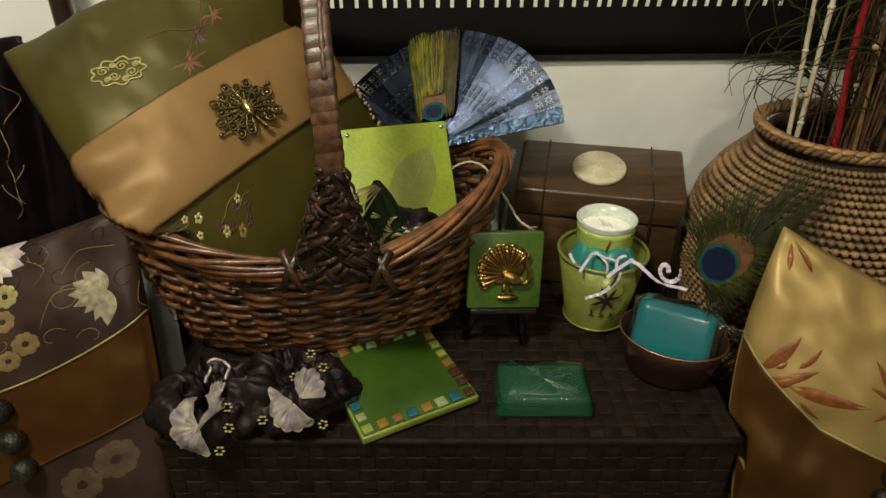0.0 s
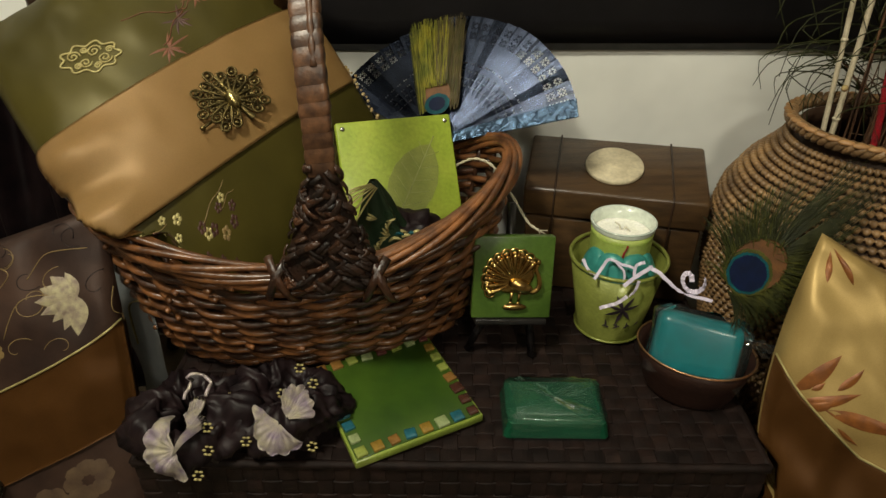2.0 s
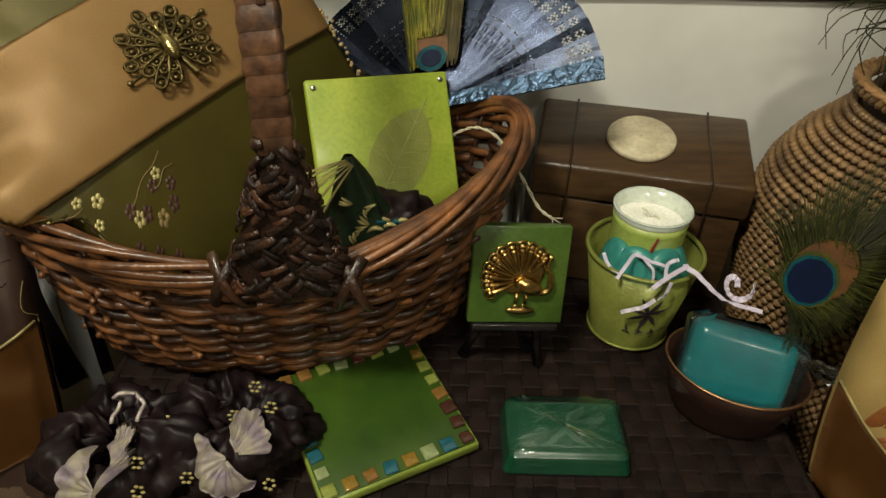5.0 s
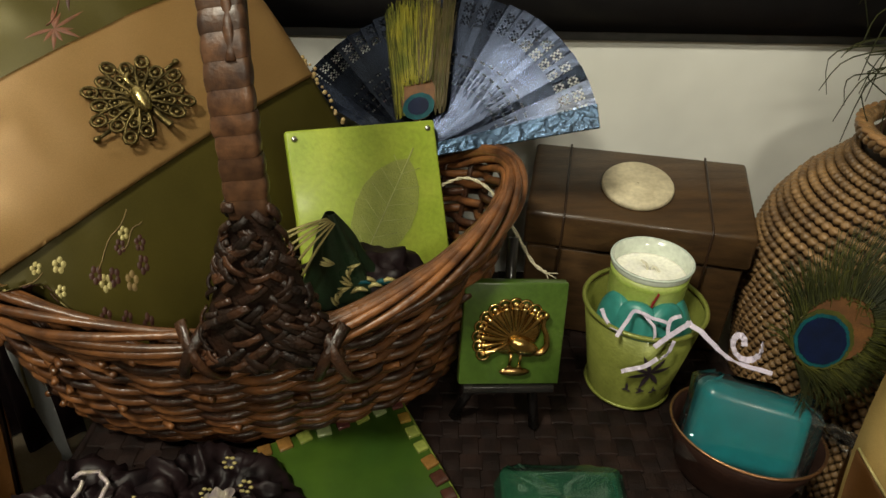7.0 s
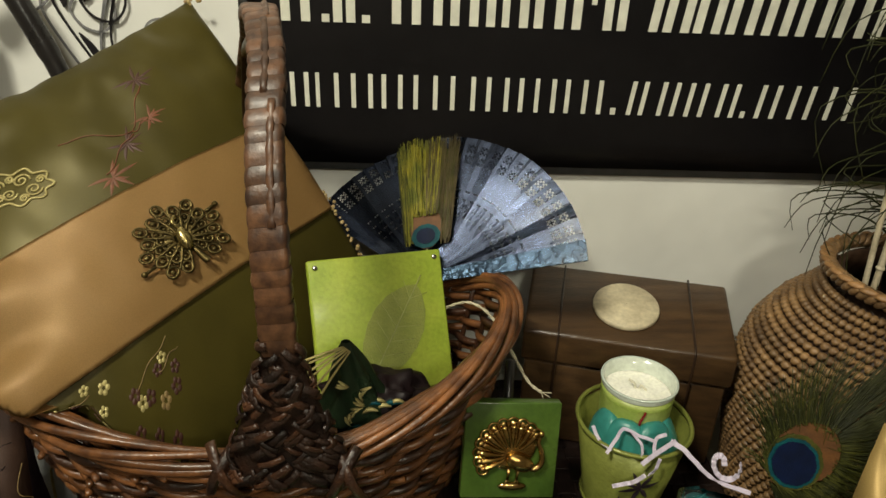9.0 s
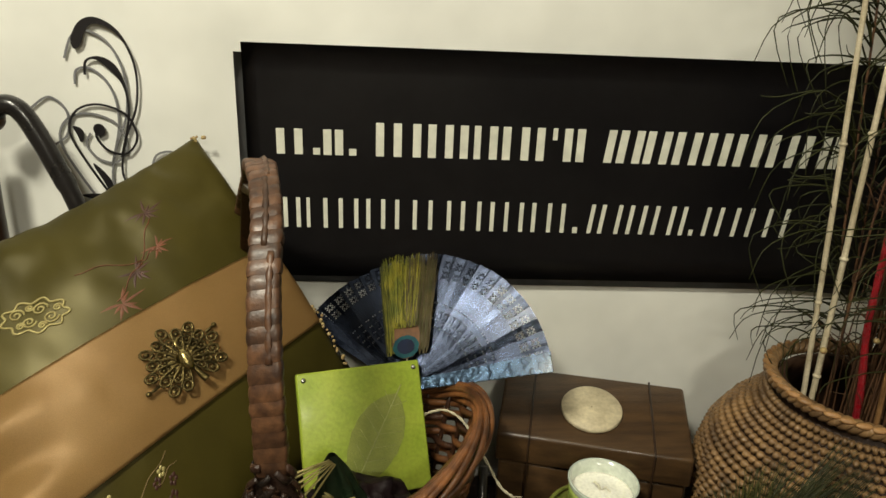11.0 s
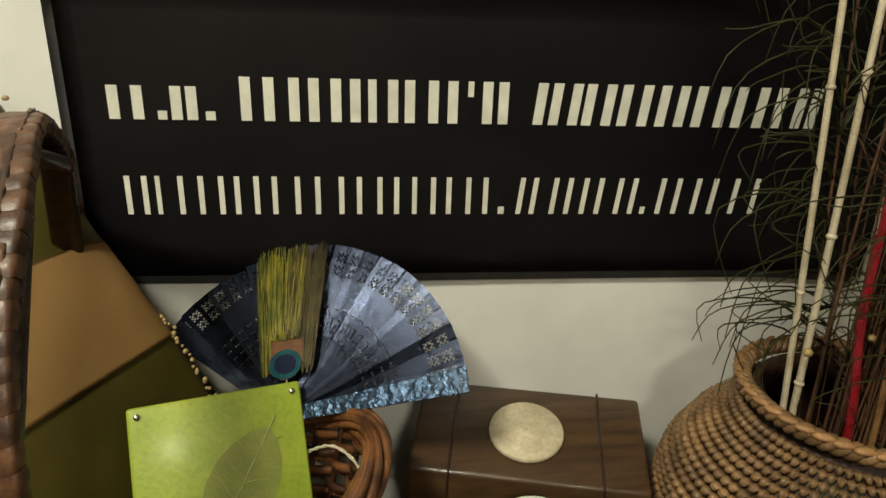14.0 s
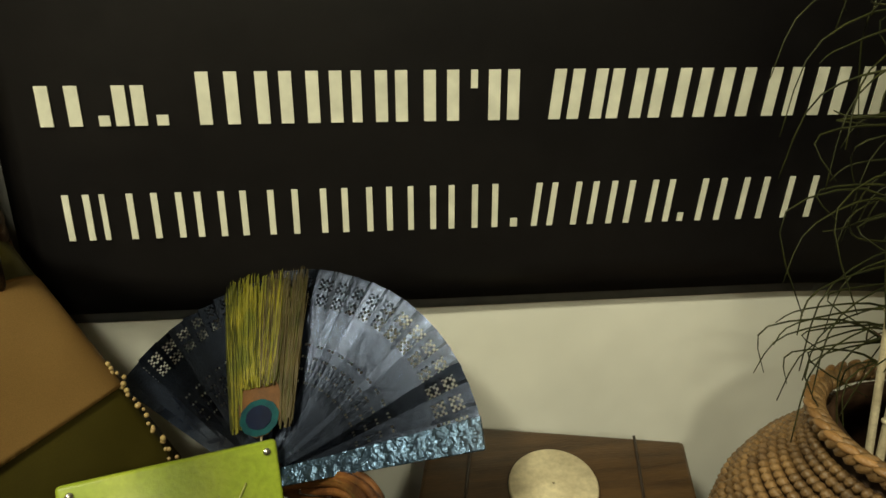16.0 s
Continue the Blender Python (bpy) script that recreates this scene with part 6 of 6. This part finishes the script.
# ---- mosaic tile ----
def mosaic_tile():
    fl, fr, br = Vector((-0.078, 0.452, 0.3625)), Vector((0.038, 0.511, 0.3635)), Vector((-0.017, 0.632, 0.3695))
    ex, ey = (fr - fl).normalized(), (br - fr).normalized()
    m = axes(ex, ey, fl)
    s = 0.130
    t = thing("mosaic_tile", fl + ex * 0.065, "square green glazed tile with mosaic edge, against the basket", "tile")
    bm = bmesh.new()
    box(bm, (0, 0, -0.009), (s, s, 0), 0.0015, m)
    part("slab", bm, M_TILE_EDGE, t, "lime green tile slab")
    bm = bmesh.new()
    box(bm, (0.0022, 0.0022, -0.001), (s - 0.0022, s - 0.0022, 0.0014), 0.0008, m)
    part("glaze", bm, M_TILE, t)
    rnd = random.Random(12)
    cells = []
    n = 8
    for k in range(n):
        p = 0.008 + (s - 0.016) * k / (n - 1)
        cells += [(p, 0.0078), (p, s - 0.0078)]
        if 0 < k < n - 1:
            cells += [(0.0078, p), (s - 0.0078, p)]
    for k, (x, y) in enumerate(cells):
        a = 0.0054 * rnd.uniform(0.9, 1.12)
        bm = bmesh.new()
        q = m @ Matrix.Translation((x, y, 0)) @ Matrix.Rotation(rnd.uniform(-0.16, 0.16), 4, "Z")
        box(bm, (-a, -a, 0.0005), (a, a, 0.0042), 0.0010, q)
        part("mosaic_piece", bm, MOSAIC[(k * 3 + rnd.randint(0, 2)) % len(MOSAIC)], t)


# ---- small easel ----
def easel_and_canvas():
    bl, br, tl = Vector((0.027, 0.598, 0.413)), Vector((0.108, 0.606, 0.408)), Vector((0.030, 0.622, 0.496))
    ex, ey = (br - bl).normalized(), (tl - bl).normalized()
    m = axes(ex, ey, bl)
    w = 0.083
    t = thing("table_easel", (0.068, 0.64, TOP), "small black wooden table easel, standing on the trunk", "easel")
    up = (m.to_3x3() @ Vector((0, 1, 0)))
    for x, fx, fy in ((0.014, 0.025, 0.628), (0.066, 0.095, 0.617)):
        bm = bmesh.new()
        a = m @ Vector((x, 0.080, -0.016))
        b = m @ Vector((x, -0.012, -0.016))
        c = Vector((fx, fy - 0.008, TOP + 0.002))
        tube(bm, [a, b, c], 0.0046, 4, up=(1, 0, 0.3))
        part("front_leg", bm, M_BLACK, t)
    bm = bmesh.new()
    tube(bm, [m @ Vector((0.040, 0.082, -0.018)), Vector((0.062, 0.690, TOP + 0.002))], 0.0042, 4)
    part("rear_leg", bm, M_BLACK, t)
    bm = bmesh.new()
    box(bm, (0.004, -0.0065, -0.020), (w - 0.004, -0.0005, 0.003), 0.001, m)
    part("ledge", bm, M_BLACK, t)
    bm = bmesh.new()
    tube(bm, [m @ Vector((0.040, 0.118, -0.022)), m @ Vector((0.040, 0.02, -0.018))], 0.0045, 4)
    part("mast", bm, M_BLACK, t)
    bm = bmesh.new()
    box(bm, (0.012, 0.040, -0.019), (w - 0.014, 0.048, -0.013), 0.001, m)
    part("crossbar", bm, M_BLACK, t)
    t2 = thing("green_canvas", bl, "small green canvas with raised gold ornament on the easel", "canvas")
    bm = bmesh.new()
    box(bm, (0, 0, -0.011), (w, 0.088, 0), 0.0014, m)
    part("panel", bm, M_GREEN_C, t2)
    bm = bmesh.new()
    c = Vector((0.043, 0.040, 0.002))
    for k in range(11):
        a = radians(48 + 15.5 * k)
        d = Vector((math.cos(a), math.sin(a), 0))
        far = 0.029 + 0.004 * math.sin(math.pi * k / 10)
        tube(bm, spline([c + d * 0.006, c + d * far * 0.6 + Vector((0, 0, 0.0022)), c + d * (far - 0.003) + Vector((0, 0, 0.0016))], 10), lambda s: 0.0009 + 0.0024 * s, 7)
        rim = [c + d * (far - 0.001) + Vector((0.0050 * math.cos(q), 0.0050 * math.sin(q), 0.0016)) for q in (6.28319 * i / 14 for i in range(14))]
        tube(bm, rim, 0.0011, 6, closed=True)
        ball(bm, c + d * (far - 0.001) + Vector((0, 0, 0.0018)), (0.0028, 0.0028, 0.0020), 10, 8)
    ball(bm, c + Vector((-0.004, 0.010, 0.0003)), (0.024, 0.022, 0.0014), 24, 8)
    ball(bm, c + Vector((0.006, -0.004, 0.0035)), (0.0130, 0.0078, 0.0055), 16, 10, Matrix.Rotation(-0.35, 4, "Z"))
    tube(bm, spline([c + Vector((0.010, -0.006, 0.0035)), c + Vector((0.019, -0.009, 0.0040)), c + Vector((0.0245, -0.003, 0.004)), c + Vector((0.0235, 0.007, 0.004)), c + Vector((0.0205, 0.014, 0.004)), c + Vector((0.0215, 0.021, 0.004))], 22), lambda s: 0.0034 - 0.0017 * s, 8)
    ball(bm, c + Vector((0.0220, 0.0225, 0.004)), (0.0030, 0.0034, 0.0026), 10, 8)
    for x in (-0.004, 0.004):
        tube(bm, [c + Vector((x + 0.001, -0.010, 0.003)), c + Vector((x, -0.020, 0.003))], 0.0014, 6)
        tube(bm, [c + Vector((x - 0.003, -0.0245, 0.0025)), c + Vector((x, -0.020, 0.0032)), c + Vector((x + 0.003, -0.0245, 0.0025))], 0.0011, 6)
    ball(bm, c + Vector((0.001, -0.0265, 0.0015)), (0.0130, 0.0040, 0.0030), 14, 8)
    bmesh.ops.transform(bm, matrix=m, verts=bm.verts)
    part("gold_ornament", bm, M_GOLD, t2, "polished gold fan-shaped relief ornament")


# ---- scrunchies ----
def scrunchie(at, seed, label, shells, daisies, edge=None, ring=0.031, tube_r=0.021):
    t = thing("scrunchie", (at[0], at[1], TOP), label, "hair tie", "hair ties on the trunk")

    def S(u, v):
        a, b = 6.28319 * u, 6.28319 * v
        d = Vector((math.cos(a) * (1.25 + 0.75 * math.cos(b)), math.sin(a) * (1.25 + 0.75 * math.cos(b)), math.sin(b)))
        n1 = noise.noise((math.cos(a) * 1.7 + seed, math.sin(a) * 1.7, math.sin(b) * 1.3 + math.cos(b)))
        n2 = noise.noise(d * 2.6 + Vector((0, seed, 2.0)))
        fold = 0.30 - 1.15 * abs(n1) - 0.45 * abs(n2) + 0.55 * noise.noise(d * 0.8 + Vector((3 * seed, 0, 0.5)))
        r = tube_r * (1 + fold)
        R = ring + r * math.cos(b)
        p = Vector((at[0] + R * math.cos(a) * 1.12, at[1] + R * math.sin(a) * 0.95, at[2] + r * 1.15 * math.sin(b)))
        p += Vector((0, 0, 0.006 * math.sin(2 * a + seed)))
        if p.y > 0.461:
            p.z = max(p.z, TOP + 0.001)
        return p
    bm = bmesh.new()
    surf(bm, 130, 26, S, cu=True, cv=True)
    part("fabric", bm, M_BROC_D, t)
    grid = [S(i / 110, j / 40) for i in range(110) for j in range(40)]
    n = Vector((0, -0.7071, 0.7071))

    def laid(p, lift):
        """Lays the point on the outer side of the fabric."""
        best = None
        for g in grid:
            d = g - p
            k = d.dot(n)
            if (d - n * k).length_squared < 0.00005 and (best is None or k > best):
                best = k
        return p + n * ((best if best is not None and best > -0.02 else -0.002) + lift)
    for base, tips in shells:
        base = Vector(base)
        q = spline(tips, 37)
        bm = bmesh.new()

        def fan(u, v):
            i = u * 36
            e = q[min(36, round(i))]
            scallop = 0.90 + 0.10 * abs(math.sin(math.pi * i / 6))
            p = base.lerp(e, (0.06 + 0.94 * v) * (scallop if v > 0.9 else 1))
            return laid(p, 0.0012 + 0.0026 * abs(math.sin(math.pi * i / 4)) * v + 0.004 * math.sin(2.6 * v))
        surf(bm, 37, 9, fan)
        bmesh.ops.solidify(bm, geom=bm.faces[:], thickness=0.0006)
        part("woven_shell", bm, M_LILAC, t, "silver-lilac ribbed shell pattern")
    for k, p in enumerate(daisies):
        c = laid(Vector(p), 0.0012)
        bm = bmesh.new()
        for j in range(6):
            a = 6.28319 * j / 6 + k
            d = Vector((math.cos(a), 0.7071 * math.sin(a), 0.7071 * math.sin(a)))
            ball(bm, c + d * 0.0036, (0.0019, 0.0012, 0.0012), 8, 6)
        part("woven_daisy", bm, M_THREAD, t)
    if edge:
        bm = bmesh.new()
        tube(bm, [laid(p, 0.002) for p in spline(edge, 24)], 0.0016, 7)
        part("fold_edge", bm, M_LILAC, t)


# ---- at the far side: frame, shawl, pale cloth ----
def scroll_frame():
    t = thing("scroll_frame", (-0.44, 0.80, TABLE), "black lacquered stand with a curled top, standing against the wall", "stand")
    bm = bmesh.new()
    tube(bm, spline([(-0.425, 0.800, 0.806), (-0.414, 0.802, 0.819), (-0.3955, 0.803, 0.812), (-0.373, 0.803, 0.765), (-0.3535, 0.803, 0.709), (-0.348, 0.803, 0.65), (-0.36, 0.803, 0.45), (-0.40, 0.803, TABLE + 0.004)], 60),
         lambda s: 0.0100 if s < 0.5 else 0.009, 12)
    part("curved_arm", bm, M_BLACK, t)
    bm = bmesh.new()
    tube(bm, spline([(-0.452, 0.806, TABLE), (-0.450, 0.806, 0.5), (-0.446, 0.806, 0.775)], 20), 0.012, 12)
    part("post", bm, M_WOOD_D, t)
    bm = bmesh.new()
    ball(bm, (-0.428, 0.802, 0.805), (0.015, 0.012, 0.013), 18, 12)
    part("knob", bm, M_WOOD, t)


def dark_shawl():
    t = thing("brocade_shawl", (-0.55, 0.77, TABLE), "dark brown brocade shawl with gold threads, draped beside the pillow", "shawl")
    bm = bmesh.new()

    def f(u, v):
        x = -0.76 + 0.375 * u
        z = TABLE + 0.003 + (0.485 - 0.02 * u) * v
        return Vector((x, 0.768 - 0.05 * (1 - v) + 0.012 * math.sin(34 * u + 3 * v) + 0.006 * math.sin(71 * u - 5 * v), z))
    surf(bm, 90, 30, f)
    bmesh.ops.solidify(bm, geom=bm.faces[:], thickness=0.003)
    c = part("cloth", bm, M_BROC_D, t)
    rnd = random.Random(31)
    for k in range(40):
        u, v = rnd.uniform(0.1, 0.97), rnd.uniform(0.25, 0.97)
        bm = bmesh.new()
        q = [f(min(1, u + 0.02 * math.sin(i * 0.5 + k)), min(1, v + 0.10 * i / 10 - 0.05)) + Vector((0, -0.0045, 0)) for i in range(11)]
        tube(bm, q, 0.0007, 5)
        part("gold_stitch", bm, M_THREAD_D, t)


def pale_cloth():
    t = thing("folded_cloth", (-0.33, 0.62, TABLE), "pale grey-blue folded cloth tucked beside the basket", "cloth")
    bm = bmesh.new()

    def f(u, v):
        return Vector((-0.395 + 0.098 * u + 0.004 * math.sin(9 * v), 0.69 - 0.105 * u + 0.006 * math.sin(7 * v + 4 * u), TABLE + 0.003 + 0.272 * v + 0.01 * math.sin(3 * u)))
    surf(bm, 30, 30, f)
    bmesh.ops.solidify(bm, geom=bm.faces[:], thickness=0.006)
    part("cloth", bm, M_BLUECLOTH, t)
    bm = bmesh.new()
    tube(bm, spline([f(0.75, 0.80) + Vector((0.004, -0.006, 0)), f(0.5, 0.7) + Vector((0, -0.008, 0)), f(0.6, 0.55) + Vector((0, -0.008, 0))], 14), 0.0012, 6)
    part("stitched_tendril", bm, M_THREAD, t)


def white_board():
    t = thing("white_board", (0.74, 0.76, TABLE), "white painted board leaning beside the vase", "board")
    bm = bmesh.new()
    m = Matrix.Translation((0.735, 0.70, TABLE)) @ Matrix.Rotation(radians(62), 4, "Z") @ Matrix.Rotation(radians(-4), 4, "X")
    box(bm, (0.0, 0, 0), (0.16, 0.012, 0.40), 0.002, m)
    part("panel", bm, M_CREAM, t)


woven_trunk()
wicker_basket()
olive_pillow()
leaf_plaque()
gift_pouch()
folding_fan()
wooden_chest()
tin_bucket()
oval_bowl()
green_soap()
mosaic_tile()
easel_and_canvas()
scrunchie((-0.233, 0.490, TOP + 0.024), 1.3, "dark satin scrunchie woven with silver-lilac flowers on the trunk",
          (((-0.227, 0.456, 0.375), ((-0.240, 0.478, 0.397), (-0.254, 0.468, 0.387), (-0.256, 0.452, 0.371), (-0.247, 0.442, 0.361), (-0.232, 0.437, 0.356), (-0.218, 0.437, 0.356))),
           ((-0.219, 0.466, 0.385), ((-0.234, 0.482, 0.401), (-0.226, 0.487, 0.406), (-0.218, 0.488, 0.407), (-0.210, 0.486, 0.405))),
           ((-0.232, 0.450, 0.369), ((-0.214, 0.478, 0.397), (-0.210, 0.475, 0.394), (-0.207, 0.470, 0.389)))),
          ((-0.206, 0.469, 0.388), (-0.212, 0.440, 0.360), (-0.203, 0.455, 0.375)), ((-0.237, 0.486, 0.405), (-0.234, 0.498, 0.417), (-0.226, 0.502, 0.421), (-0.213, 0.497, 0.416), (-0.214, 0.488, 0.407)))
scrunchie((-0.148, 0.507, TOP + 0.024), 3.1, "dark satin scrunchie woven with cream flowers, lying on the trunk",
          (((-0.143, 0.481, 0.383), ((-0.172, 0.493, 0.395), (-0.168, 0.478, 0.380), (-0.160, 0.466, 0.368), (-0.148, 0.461, 0.363), (-0.134, 0.462, 0.364), (-0.122, 0.468, 0.370))),
           ((-0.136, 0.483, 0.385), ((-0.148, 0.500, 0.402), (-0.138, 0.505, 0.407), (-0.124, 0.503, 0.405), (-0.114, 0.494, 0.396), (-0.112, 0.484, 0.386)))),
          ((-0.176, 0.469, 0.371), (-0.134, 0.515, 0.417), (-0.152, 0.499, 0.401), (-0.119, 0.505, 0.407), (-0.196, 0.496, 0.398), (-0.118, 0.466, 0.368)))
rattan_vase()
vase_stems()
champagne_cushion()
brocade_cushion()
scroll_frame()
dark_shawl()
pale_cloth()
white_board()
FM = axes((0.62, -0.30, -0.72), (0.72, 0.20, 0.60), (0.284, 0.574, 0.490))
REACH = lambda g: 0.125 - 0.058 * min(1, abs(g) / 60) if g < 0 else 0.125 - 0.065 * min(1, g / 60)
peacock_feather("peacock_feather", FM, "peacock eye feather standing between the vase and the leaf cushion",
                (("copper_spot", 0.0245, 0.0310, 0.0105, M_EYE_C), ("moss_ring", 0.0228, 0.0218, -0.0010, M_BARB_G), ("teal_ring", 0.0203, 0.0193, -0.0022, M_EYE_T), ("blue_core", 0.0178, 0.0166, -0.0022, M_EYE_B)),
                (("plumage", M_BARB_D, 680, halo_spray(-95, 140, 0.026, REACH, 0.006)), ("moss_plumage", M_BARB_G, 150, halo_spray(-95, 95, 0.026, REACH, 0.008)),
                 ("tip_plumage", M_BARB_D, 180, halo_spray(-14, 10, 0.030, lambda g: 0.140, 0.003)), ("eye_fringe", M_BARB_G, 160, halo_spray(-140, 140, 0.024, lambda g: 0.042, 0.004))), False)
